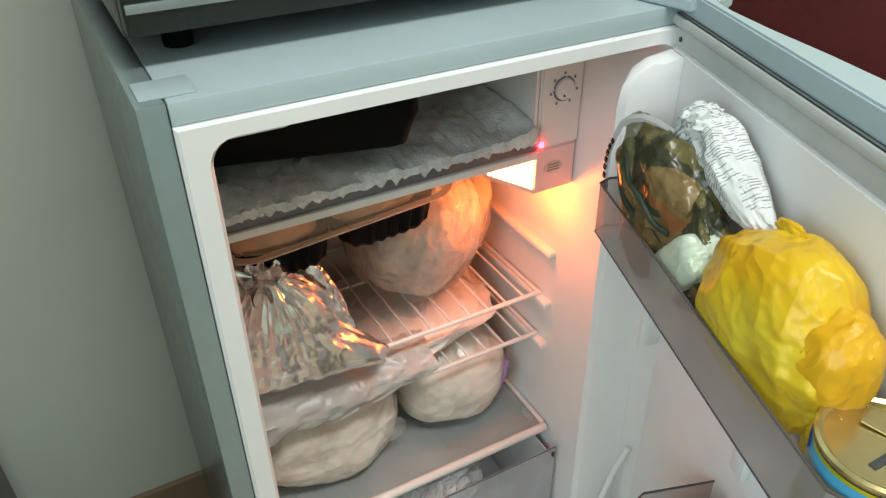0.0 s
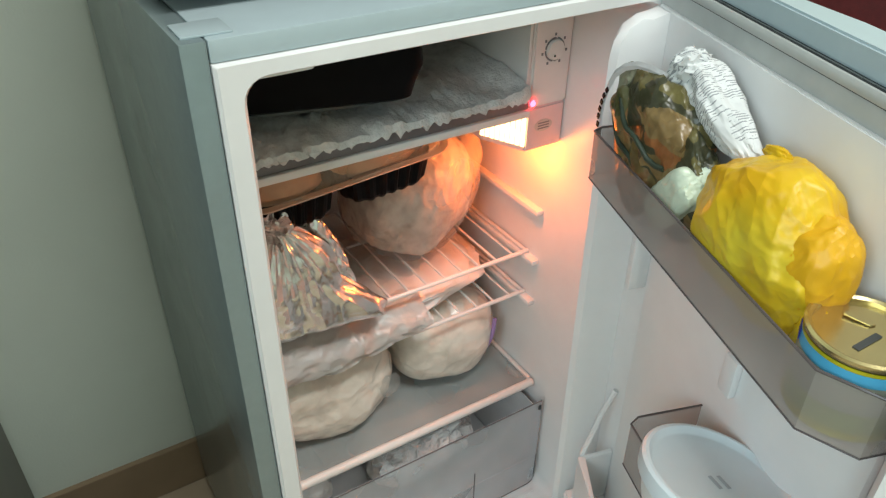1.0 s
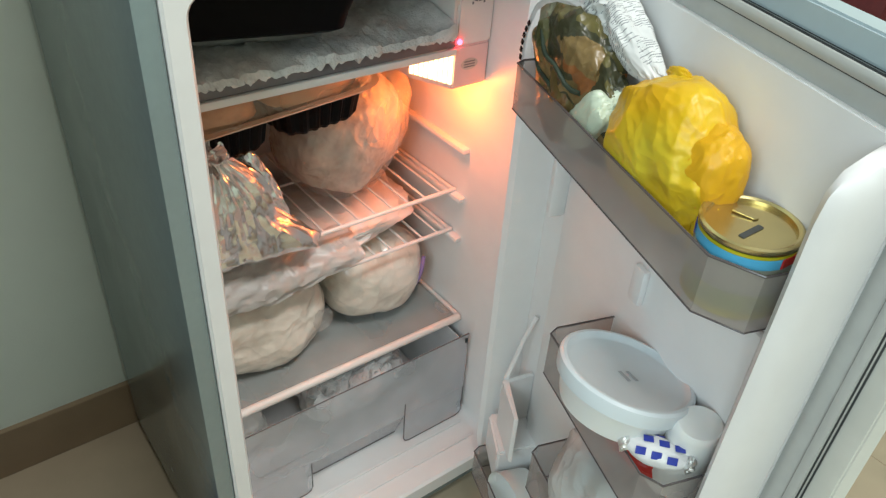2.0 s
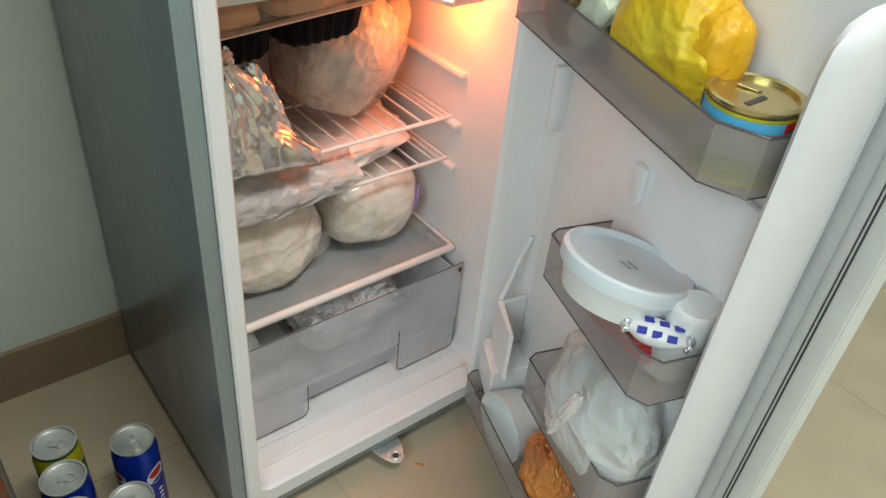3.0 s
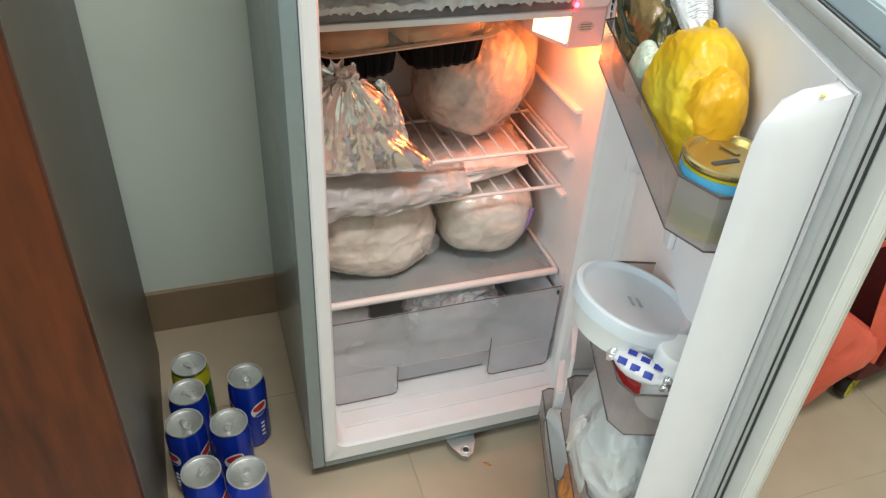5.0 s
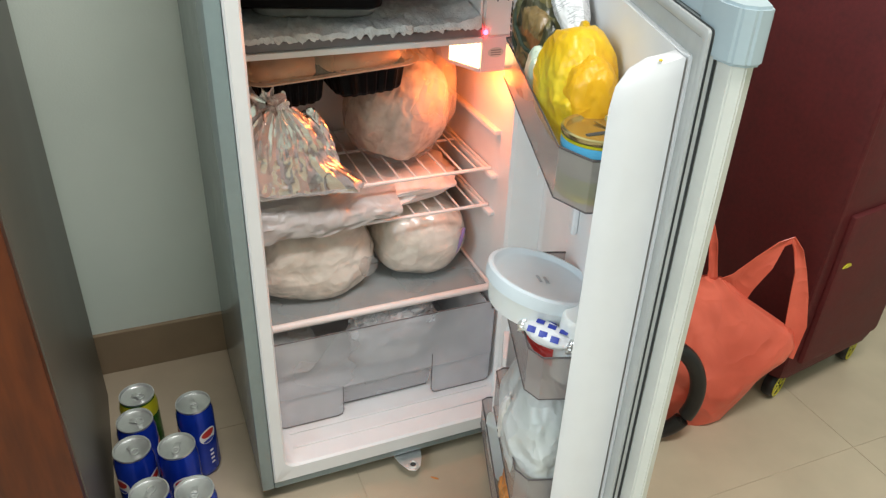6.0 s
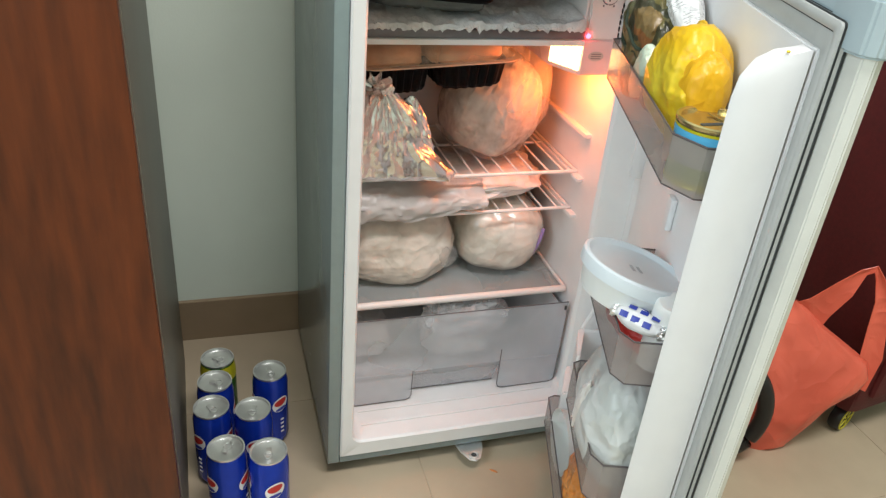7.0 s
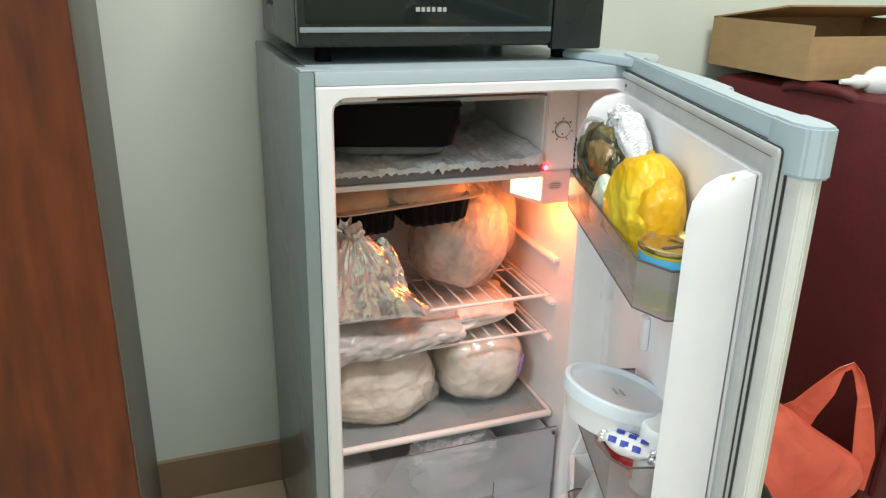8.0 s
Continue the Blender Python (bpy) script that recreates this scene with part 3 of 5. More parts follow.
# hinge plate and lower bracket
part("hinge_plate", prism([(0.395, 0.105), (0.470, 0.118), (0.508, 0.022), (0.470, -0.030), (0.432, -0.024), (0.418, 0.03)], H + 0.0006, H + 0.011, 0.0018), SHELL_LIGHT, fridge, "pale grey hinge cover on the top")
BR = pose(0.246, -0.010, 0.024)
bm = prism([(-0.026, 0.022), (-0.020, -0.004), (-0.010, -0.024), (0.000, -0.029), (0.010, -0.024), (0.020, -0.004), (0.026, 0.022)], 0, 0.003, 0.0006)
bracket = part("lower_bracket", bm, ALU, fridge, "metal bracket with a round hole", at=BR)
bm = bmesh.new()
tube(bm, [(0.0068 * math.cos(a * math.pi / 12), 0.0068 * math.sin(a * math.pi / 12) - 0.016, 0.0032) for a in range(24)], 0.0022, 8, True)
part("eyelet", bm, ALU, bracket)
part("bolt_hole", lathe([(0, 0), (0.0050, 0), (0.0050, 0.0006), (0, 0.0006)], 20), DARK, bracket, at=pose(0, -0.016, 0.0030))

# ---- open door ----
# the open door sags a little: its foot stands further out than its head
DOOR = pose(0.438, -0.001, 0, 0, 0, -108.3) @ pose(0, 0.0112, 0, 0.8, 0, 0)
door = part("door", prism([(-0.030, 0.011), (0.464, 0.011), (0.480, 0.015), (0.484, 0.024), (0.476, 0.033), (0.24, 0.036), (-0.014, 0.030), (-0.030, 0.022)], 0.045, 0.8655, 0.0012), CREAM, fridge, "pale door panel swung wide open", at=DOOR)
cap = prism([(-0.032, 0.006), (0.466, 0.006), (0.482, 0.012), (0.487, 0.022), (0.484, 0.033), (0.466, 0.037), (0.40, 0.030), (0.36, 0.026), (0.32, 0.026), (0.292, 0.028), (0.284, 0.036), (0.22, 0.0355), (0.165, 0.029), (0.11, 0.020), (0.066, 0.015), (0.040, 0.015), (0.028, 0.024), (-0.02, 0.028), (-0.032, 0.020)], 0.866, 0.8855, 0.0018)
part("top_cap", cap, SHELL_LIGHT, door, "pale grey moulded top cap with grip")
part("cap_end", prism([(0.432, 0.0054), (0.4665, 0.0054), (0.4826, 0.0115), (0.4878, 0.0220), (0.4848, 0.0336), (0.4664, 0.0377), (0.432, 0.0350)], 0.8455, 0.8864, 0.0022), SHELL_LIGHT, door, "pale grey moulded end of the cap")
part("bottom_cap", prism([(-0.030, 0.008), (0.464, 0.008), (0.482, 0.014), (0.485, 0.024), (0.476, 0.034), (-0.014, 0.031), (-0.030, 0.022)], 0.034, 0.0445, 0.001), SHELL_LIGHT, door)


def ring_frame(u0, u1, z0, z1, w, y0, y1, r=0.004):
    bm, rings = loops([(y1, rounded(u0, u1, z0, z1, r)), (y0 + 0.001, rounded(u0, u1, z0, z1, r)), (y0, rounded(u0 + 0.002, u1 - 0.002, z0 + 0.002, z1 - 0.002, r)), (y0, rounded(u0 + w - 0.002, u1 - w + 0.002, z0 + w - 0.002, z1 - w + 0.002, r)), (y0 + 0.001, rounded(u0 + w, u1 - w, z0 + w, z1 - w, r)), (y1, rounded(u0 + w, u1 - w, z0 + w, z1 - w, r))])
    return bm


part("gasket", ring_frame(-0.022, 0.464, 0.052, 0.8650, 0.008, 0.0, 0.0105), GASKET, door, "grey rubber door gasket")
part("gasket_groove", ring_frame(-0.0139, 0.4559, 0.0601, 0.8569, 0.0010, 0.004, 0.0105), DARK, door)
part("gasket_groove", ring_frame(-0.0224, 0.4644, 0.0516, 0.8654, 0.0008, 0.0032, 0.0050), DARK, door)
part("gasket_groove", ring_frame(-0.0224, 0.4644, 0.0516, 0.8654, 0.0008, 0.0082, 0.0104), DARK, door)
part("gasket_web", ring_frame(-0.0122, 0.4542, 0.0618, 0.8552, 0.0170, 0.0035, 0.0105), GASKET, door)
# liner panel with the two raised side ridges
part("liner_panel", prism([(0.0052, 0.0100), (0.0052, 0.002), (0.008, -0.001), (0.430, -0.001), (0.4370, 0.002), (0.4370, 0.0100)], 0.079, 0.8390, 0.0008), LINER, door, "white moulded door liner")


def ridge(u0, u1, lean):
    """A raised ridge of the liner with a rounded nose, upright along the door."""
    prof = [(u0, 0.0), (u0 + lean, -0.030), (u0 + lean + 0.003, -0.044), ((u0 + u1) / 2 + lean / 2, -0.049), (u1 - 0.005, -0.044), (u1 - 0.001, -0.030), (u1, 0.0)]
    zs = [(0.085, 0.0), (0.09, 0.72), (0.105, 0.94), (0.125, 1), (0.794, 1), (0.812, 0.95), (0.825, 0.80), (0.833, 0.52), (0.838, 0.02)]
    bm = bmesh.new()
    rings = [[bm.verts.new((u, -0.0012 + y * f, z)) for u, y in prof] for z, f in zs]
    for a, b in zip(rings, rings[1:]):
        for k in range(len(prof) - 1):
            bm.faces.new([a[k], a[k + 1], b[k + 1], b[k]])
    return bm


part("liner_ridge", ridge(0.4125, 0.4385, 0.006), LINER, door)
part("liner_ridge", ridge(0.002, 0.030, 0.004), LINER, door)
# raised lower part of the liner, its little bin lugs, and the can rail
part("liner_step", boxes((0.085, 0.392, -0.010, -0.0012, 0.12, 0.660), bev=0.006), LINER, door)
part("bin_lug", boxes((0.238, 0.256, -0.018, -0.0102, 0.578, 0.618), bev=0.003), LINER, door)
part("bin_lug", boxes((0.066, 0.074, -0.022, -0.0012, 0.56, 0.64), bev=0.003), LINER, door)
bm = bmesh.new()
tube(bm, [(0.060, -0.006, 0.395), (0.062, -0.020, 0.362), (0.064, -0.030, 0.328), (0.068, -0.042, 0.300)], 0.0035, 8)
part("can_rail", bm, LINER, door)
part("can_rail", prism([(0.066, -0.002), (0.070, -0.048), (0.136, -0.058), (0.140, -0.054), (0.076, -0.040), (0.072, -0.002)], 0.215, 0.300, 0.001), LINER, door)
part("can_ledge", prism([(0.050, -0.002), (0.052, -0.052), (0.121, -0.066), (0.121, -0.002)], 0.150, 0.214, 0.003), LINER, door)


part("yellow_speck", lump((0.0016, 0.0016, 0.001), 90, 2), SPECK, door, "tiny yellow food speck", at=pose(0.436, -0.019, 0.8352))
part("plug_hole", lathe([(0, 0), (0.0022, 0), (0.0022, 0.0008), (0, 0.0008)], 12), DARK, door, at=pose(0.012, 0.0028, 0.8470, 90))


# ---- door bins ----
def door_bin(u0, u1, n, z0, z1, label, ch0=0.010, ch1=0.030, back=0.002):
    """A see-through bin: floor, front and ends as one moulding, with dark cut edges."""
    ob = thing("door_bin", DOOR @ pose(0, 0, 0), label, "door bin", "bins of the open door")
    out = [(u0, -back), (u0, -(n - ch0)), (u0 + ch0 * 0.6, -n), (u1 - ch1, -n), (u1, -(n - ch1 * 0.75)), (u1, -back)]
    bm = bmesh.new()
    lo = [bm.verts.new((x, y, z0)) for x, y in out]
    hi = [bm.verts.new((x, y, z1)) for x, y in out]
    for k in range(len(out) - 1):
        bm.faces.new([lo[k], lo[k + 1], hi[k + 1], hi[k]])
    bm.faces.new(lo)
    part("tray", bm, SMOKE, ob, "smoked clear plastic", smooth=False)
    bm = bmesh.new()
    tube(bm, [(x, y, z1) for x, y in out], 0.0011, 6)
    part("rim", bm, EDGE, ob)
    bm = bmesh.new()
    tube(bm, [(x, y, z0) for x, y in out], 0.0008, 6)
    part("base_edge", bm, EDGE, ob)
    return ob


door_bin(0.050, 0.4115, 0.074, 0.693, 0.742, "long smoked plastic door bin holding bags and a tin")
door_bin(0.218, 0.4115, 0.084, 0.478, 0.532, "short smoked plastic door bin holding a white tub and sweets", ch1=0.016)
door_bin(0.226, 0.4115, 0.084, 0.298, 0.360, "short smoked plastic door bin holding a filled carrier bag", ch1=0.016)
door_bin(0.055, 0.4115, 0.072, 0.100, 0.150, "long smoked plastic bottom door bin holding a white tub")


# ---- shelves and drawer ----
def wire_shelf(z, label):
    ob = thing("wire_shelf", pose(0, 0, z), label, "refrigerator shelf", "wire shelves")
    x0, x1, y0, y1 = CX0 + 0.0025, CX1 - 0.0025, 0.151, CYB - 0.012
    for p, q, r in (((x0, y0, 0), (x1, y0, 0), 0.0030), ((x0, y1, 0), (x1, y1, 0), 0.0025), ((x0 + 0.003, y0, 0), (x0 + 0.003, y1, 0), 0.0028), ((x1 - 0.003, y0, 0), (x1 - 0.003, y1, 0), 0.0028), ((x0, 0.285, -0.0035), (x1, 0.285, -0.0035), 0.002)):
        part("rail", tube(bmesh.new(), [p, q], r, 10), WIRE, ob)
    me = None
    for k in range(14):
        x = x0 + (x1 - x0) * (k + 1) / 15
        if me is None:
            me = mesh(tube(bmesh.new(), [(0, y0, 0.0022), (0, y1, 0.0022)], 0.0017, 8), "rod", WIRE, True)
        r = new("rod", me)
        r.parent = ob
        r.location = (x, 0, 0)
    return ob


wire_shelf(0.470, "white coated wire shelf with foil bag on it")
wire_shelf(0.402, "white coated wire shelf with a flat white bag")
glass = thing("glass_shelf", pose(0, 0, 0.258), "clear glass shelf with a pale front trim", "refrigerator shelf")
part("pane", boxes((CX0 + 0.002, CX1 - 0.002, 0.118, CYB - 0.010, -0.002, 0.002)), GLASS, glass, "clear glass pane", smooth=False)
part("trim", tube(bmesh.new(), [(CX0 + 0.002, 0.113, 0.001), (CX1 - 0.004, 0.113, 0.001)], 0.0062, 14), TRIM, glass, "pale plastic front trim")
for x in (CX0 + 0.005, CX1 - 0.005):
    part("side_trim", boxes((x - 0.003, x + 0.003, 0.118, CYB - 0.012, 0.0022, 0.0062), bev=0.001), TRIM, glass)

drawer = thing("crisper_drawer", pose(0, 0, CZ0), "smoked clear plastic crisper drawer with a wide notched front", "drawer")
X0, X1, Y0, Y1, T = CX0 + 0.008, CX1 - 0.010, 0.078, 0.350, 0.0025
ZT, ZG, YG = 0.179, 0.064, 0.025
TABS = ((X0, 0.157), (0.317, X1))


def slab(bm, pts, off):
    """A solid between a flat outline and its copy moved by off."""
    lo = [bm.verts.new(p) for p in pts]
    hi = [bm.verts.new(Vector(p) + Vector(off)) for p in pts]
    bm.faces.new(lo), bm.faces.new(hi)
    for k in range(len(pts)):
        bm.faces.new([lo[k - 1], lo[k], hi[k], hi[k - 1]])
    return bm


def drawer_front():
    """A high flat front, two lower tabs with rounded corners, and between them a grip that slopes back."""
    bm = bmesh.new()
    slab(bm, [(X0, Y0, ZG), (X1, Y0, ZG), (X1, Y0, ZT), (X0, Y0, ZT)], (0, 0.0018, 0))
    for x0, x1 in TABS:
        low = [(x1 - 0.010 + 0.010 * math.sin(radians(a)), Y0, 0.012 - 0.010 * math.cos(radians(a))) for a in range(90, -1, -18)]
        low += [(x0 + 0.010 - 0.010 * math.sin(radians(a)), Y0, 0.012 - 0.010 * math.cos(radians(a))) for a in range(0, 91, 18)]
        slab(bm, [(x1, Y0, ZG - 0.0003)] + low + [(x0, Y0, ZG - 0.0003)], (0, 0.0018, 0))
    xa, xb = TABS[0][1], TABS[1][0]
    slab(bm, [(xa, Y0 + 0.0005, ZG - 0.0003), (xb, Y0 + 0.0005, ZG - 0.0003), (xb, Y0 + YG, 0.003), (xa, Y0 + YG, 0.003)], (0, 0.0017, 0.0006))
    return bm


part("front_panel", drawer_front(), SMOKE2, drawer, smooth=False)
part("floor_panel", boxes((X0 + 0.004, X1 - 0.004, Y0 + 0.06, Y1, 0.005, 0.008)), SMOKE3, drawer, smooth=False)
for x in (X0, X1 - T):
    part("side_wall", boxes((x, x + T, Y0 + 0.0027, Y1, 0.005, ZT - 0.022)), SMOKE3, drawer, smooth=False)
part("back_wall", boxes((X0 + 0.003, X1 - 0.003, Y1, Y1 + T, 0.005, ZT - 0.022)), SMOKE3, drawer, smooth=False)
edges = [[(X0, Y0, ZT), (X1, Y0, ZT)], [(X0, Y0, ZT - 0.022), (X0, Y1, ZT - 0.022)], [(X1, Y0, ZT - 0.022), (X1, Y1, ZT - 0.022)], [(TABS[0][1], Y0 + YG, 0.003), (TABS[1][0], Y0 + YG, 0.003)]]
for x0, x1 in TABS:
    edges.append([(x0, Y0, 0.090), (x0, Y0, 0.012), (x0 + 0.003, Y0, 0.005), (x0 + 0.010, Y0, 0.002), (x1 - 0.010, Y0, 0.002), (x1 - 0.003, Y0, 0.005), (x1, Y0, 0.012), (x1, Y0, ZG)])
for edge in edges:
    part("rim", tube(bmesh.new(), edge, 0.0008, 6), EDGE, drawer)
part("catch", boxes((X1 - 0.006, X1 - 0.002, Y0 - 0.002, Y0 + 0.006, ZT - 0.016, ZT - 0.008), bev=0.001), DARK, drawer)

# ---- food in the freezer compartment ----
def frost_sheet():
    """A bed of frost on the freezer floor whose front edge hangs down in small drops."""
    bm = bmesh.new()
    nx, ny = 150, 40
    x0, x1, y0, y1 = CX0 + 0.004, FX1 - 0.006, FY - 0.004, CYB - 0.010
    base = FZ0 + 0.0082
    grid = []
    for j in range(ny + 1):
        row = []
        for i in range(nx + 1):
            x, y = x0 + (x1 - x0) * i / nx, y0 + (y1 - y0) * j / ny
            p = Vector((x * 55, y * 55, 3))
            h = 0.019 + 0.006 * noise.noise(p * 0.5) + 0.0035 * noise.noise(p * 1.7) + 0.0022 * noise.noise(p * 4)
            h += 0.010 * max(0, (i / nx - 0.9) * 10) + 0.012 * (j / ny)
            y += 0.004 * noise.noise(Vector((x * 40, 9, 2))) * (1 - j / ny)
            row.append(bm.verts.new((x, y, base + max(0.006, h))))
        grid.append(row)
    drip = []
    for i in range(nx + 1):
        v = grid[0][i].co
        cell = noise.noise(Vector((v.x * 130, 1, 5))) + 0.5 * noise.noise(Vector((v.x * 300, 4, 5)))
        drip.append((bm.verts.new((v.x, v.y - 0.003, v.z - 0.006)), bm.verts.new((v.x, v.y - 0.002, base + 0.010 - 0.007 * max(-0.8, cell))), bm.verts.new((v.x, v.y + 0.004, base + 0.010 - 0.005 * max(-0.8, cell)))))
    for j in range(ny):
        for i in range(nx):
            bm.faces.new([grid[j][i], grid[j][i + 1], grid[j + 1][i + 1], grid[j + 1][i]])
    for i in range(nx):
        for a, b in ((grid[0], None),):
            bm.faces.new([a[i], a[i + 1], drip[i + 1][0], drip[i][0]])
        bm.faces.new([drip[i][0], drip[i + 1][0], drip[i + 1][1], drip[i][1]])
        bm.faces.new([drip[i][1], drip[i + 1][1], drip[i + 1][2], drip[i][2]])
    return bm


tagged(part("frost", frost_sheet(), FROST), "thick rough white frost on the freezer floor", "frost", kind="stuff")

ftray = thing("food_tray", pose(0.148, 0.185, 0.7750, 0, 0, -15), "black plastic food tray lying in the freezer frost", "food tray")
bm = bmesh.new()
rows = [(-0.108, 0.068, 0.036), (-0.113, 0.072, 0.035), (-0.114, 0.073, 0.010), (-0.108, 0.069, -0.006), (-0.104, 0.066, -0.022), (-0.098, 0.060, -0.026)]
rings = [[bm.verts.new((x, y, z)) for x, y in rounded(a, -a, -b, b, 0.014)] for a, b, z in rows]
for p, q in zip(rings, rings[1:]):
    for k in range(len(p)):
        bm.faces.new([p[k], p[(k + 1) % len(p)], q[(k + 1) % len(p)], q[k]])
bm.faces.new(rings[0]), bm.faces.new(rings[-1])
part("tray_body", bm, BLACKP, ftray)
part("tray_rim", tube(bmesh.new(), [(x, y, 0.0345) for x, y in rounded(-0.1145, 0.1145, -0.0735, 0.0735, 0.015)], 0.0018, 8, True), BLACKP, ftray)
pack = thing("foam_tray", pose(0.168, 0.204, 0.7380, 0, 0, -15), "pale film-wrapped foam tray half sunk in frost", "food pack")
part("tray_body", lump((0.085, 0.046, 0.0145), 4, 4, 4, 0.06, 0.06), FROSTDIM, pack)

# ---- food on the wire shelves ----
def rib_tray():
    """Two-part black tray with upright ribs, a clear domed lid and bread inside, lying tilted."""
    ob = thing("lidded_food_tray", pose(0.179, 0.220, 0.6535, 0, -3, 2) @ Matrix.Scale(0.93, 4), "black ribbed food tray with a clear domed lid", "food tray")
    for cx, w, seed in ((-0.064, 0.052, 1), (0.058, 0.062, 2)):
        bm = bmesh.new()
        n = 96
        rings = []
        for f, z in ((1.0, -0.001), (0.96, -0.010), (0.88, -0.040), (0.82, -0.046)):
            ring = []
            for k in range(n):
                a = 2 * math.pi * k / n
                c, s = math.cos(a), math.sin(a)
                q = (abs(c) ** 5 + abs(s) ** 5) ** (-1 / 5)
                g = f * (1 + (0.035 if k % 4 < 2 else -0.015) * (z < -0.005))
                ring.append(bm.verts.new((cx + w * q * c * g, 0.082 * q * s * g, z)))
            rings.append(ring)
        for p, q in zip(rings, rings[1:]):
            for k in range(n):
                bm.faces.new([p[k], p[(k + 1) % n], q[(k + 1) % n], q[k]])
        bm.faces.new(rings[-1])
        part("tray_well", bm, BLACKP, ob, angle=20)
    bm, rings = loops([(0, rounded(-0.134, 0.138, -0.094, 0.094, 0.035, 8)), (-0.003, rounded(-0.136, 0.140, -0.096, 0.096, 0.035, 8)), (-0.004, rounded(-0.128, 0.132, -0.088, 0.088, 0.03, 8))])
    bmesh.ops.rotate(bm, verts=bm.verts, matrix=Matrix.Rotation(radians(-90), 3, "X"))
    part("rim", bm, AMBER, ob, "tinted lid flange")
    bm = bmesh.new()
    rings = []
    n = 80
    for f, z in ((1.0, 0.004), (0.99, 0.006), (0.93, 0.007), (0.90, 0.022), (0.82, 0.032), (0.55, 0.034)):
        ring = []
        for k in range(n):
            a = 2 * math.pi * k / n
            c, s = math.cos(a), math.sin(a)
            q = (abs(c) ** 4 + abs(s) ** 4) ** (-1 / 4)
            g = f * (1 + 0.03 * math.cos(a * 22) * (0.015 < z < 0.033))
            ring.append(bm.verts.new((0.002 + 0.137 * q * c * g, 0.095 * q * s * g, z)))
        rings.append(ring)
    for p, q in zip(rings, rings[1:]):
        for k in range(n):
            bm.faces.new([p[k], p[(k + 1) % n], q[(k + 1) % n], q[k]])
    bm.faces.new(rings[-1])
    # orange lamp glow on this lid comes partly from its film colour
    part("lid", bm, COPPER, ob, "clear domed lid with the bulb's orange glow put into its tint")
    for x, rx, seed in ((-0.072, 0.056, 30), (0.052, 0.070, 31)):
        part("roll", lump((rx, 0.076, 0.024), seed, 4, 2.8, 0.08, 0.06), FOOD, ob, at=pose(x, 0, 0.006))


rib_tray()


def foil_bag():
    """A foil pouch gathered into pleats under a knot, its right corner drawn out on the shelf."""
    ob = thing("foil_bag", pose(0.006, -0.018, 0.4745), "crumpled silver foil bag tied at the neck", "foil bag")
    bm = bmesh.new()
    n, rows = 120, 46
    rings = []
    for j in range(rows + 1):
        f = j / rows
        z = 0.138 * f
        cx, cy = 0.104 - 0.012 * f ** 1.3, 0.212 - 0.038 * f ** 1.2
        rx = 0.009 + 0.057 * (1 - f ** 3.0)
        ry = 0.009 + 0.052 * (1 - f ** 3.0)
        lip = min(1.0, f / 0.06)
        ring = []
        for k in range(n):
            a = 2 * math.pi * k / n
            c, s_ = math.cos(a), math.sin(a)
            q = (abs(c) ** 2.8 + abs(s_) ** 2.8) ** (-1 / 2.8)
            fold = 0.5 - abs(noise.noise(Vector((c * 3.2, s_ * 3.2, f * 1.5 + 2))))
            pleat = (math.sin(a * 17 + 3 * math.sin(2 * a) + 2 * f) + 0.6 * math.sin(a * 31 + 5 * f)) * (0.012 + 0.20 * f ** 2.6)
            w = (0.90 + 0.10 * lip) * (0.97 + 0.14 * fold * (1 - f) + pleat + 0.05 * noise.noise(Vector((c * 7, s_ * 7, f * 6))) + 0.07 * (0.3 - abs(noise.noise(Vector((c * 5, s_ * 5, f * 5 + 9))))) + 0.02 * (0.3 - abs(noise.noise(Vector((c * 11, s_ * 11, f * 15))))))
            x, y = cx + rx * q * c * w, cy + ry * q * s_ * w
            # the drawn-out corner
            tip = max(0.0, math.cos(a - radians(-38))) ** 7 * max(0.0, 1 - f * 2.6)
            x += 0.052 * tip
            y -= 0.024 * tip
            ring.append(bm.verts.new((max(0.038, x), y, z + 0.004 * noise.noise(Vector((c * 5, s_ * 5, 3 * f))) * lip * (1 - tip))))
        rings.append(ring)
    for p, q in zip(rings, rings[1:]):
        for k in range(n):
            bm.faces.new([p[k], p[(k + 1) % n], q[(k + 1) % n], q[k]])
    bm.faces.new(rings[0]), bm.faces.new(rings[-1])
    part("pouch", bm, FOIL, ob, angle=24)
    part("knot", lump((0.015, 0.014, 0.016), 6, 5, 2, 0.2, 0.25, facet=16), FOIL, ob, at=pose(0.094, 0.170, 0.146), angle=24)
    bm = bmesh.new()
    rings = []
    n = 64
    for f, z in ((0.5, 0.0), (0.8, 0.006), (1.25, 0.012), (1.6, 0.015)):
        rings.append([bm.verts.new((0.013 * f * (1 + 0.45 * math.sin(7 * a) + 0.3 * noise.noise(Vector((a * 3, z * 90, 1)))) * math.cos(a), 0.013 * f * (1 + 0.45 * math.sin(7 * a + 1)) * math.sin(a), z * (1 + 0.8 * noise.noise(Vector((math.cos(a) * 3, math.sin(a) * 3, 4)))))) for a in (2 * math.pi * k / n for k in range(n))])
    for p, q in zip(rings, rings[1:]):
        for k in range(n):
            bm.faces.new([p[k], p[(k + 1) % n], q[(k + 1) % n], q[k]])
    part("frill", bm, FOIL, ob, at=pose(0.082, 0.166, 0.142, 40, -50, 0), angle=24)
    part("flap", lump((0.024, 0.018, 0.064), 9, 5, 2.4, 0.15, 0.22, 2.6, facet=18), FOIL, ob, at=pose(0.152, 0.192, 0.056, -8, -18, -20), angle=24)


foil_bag()


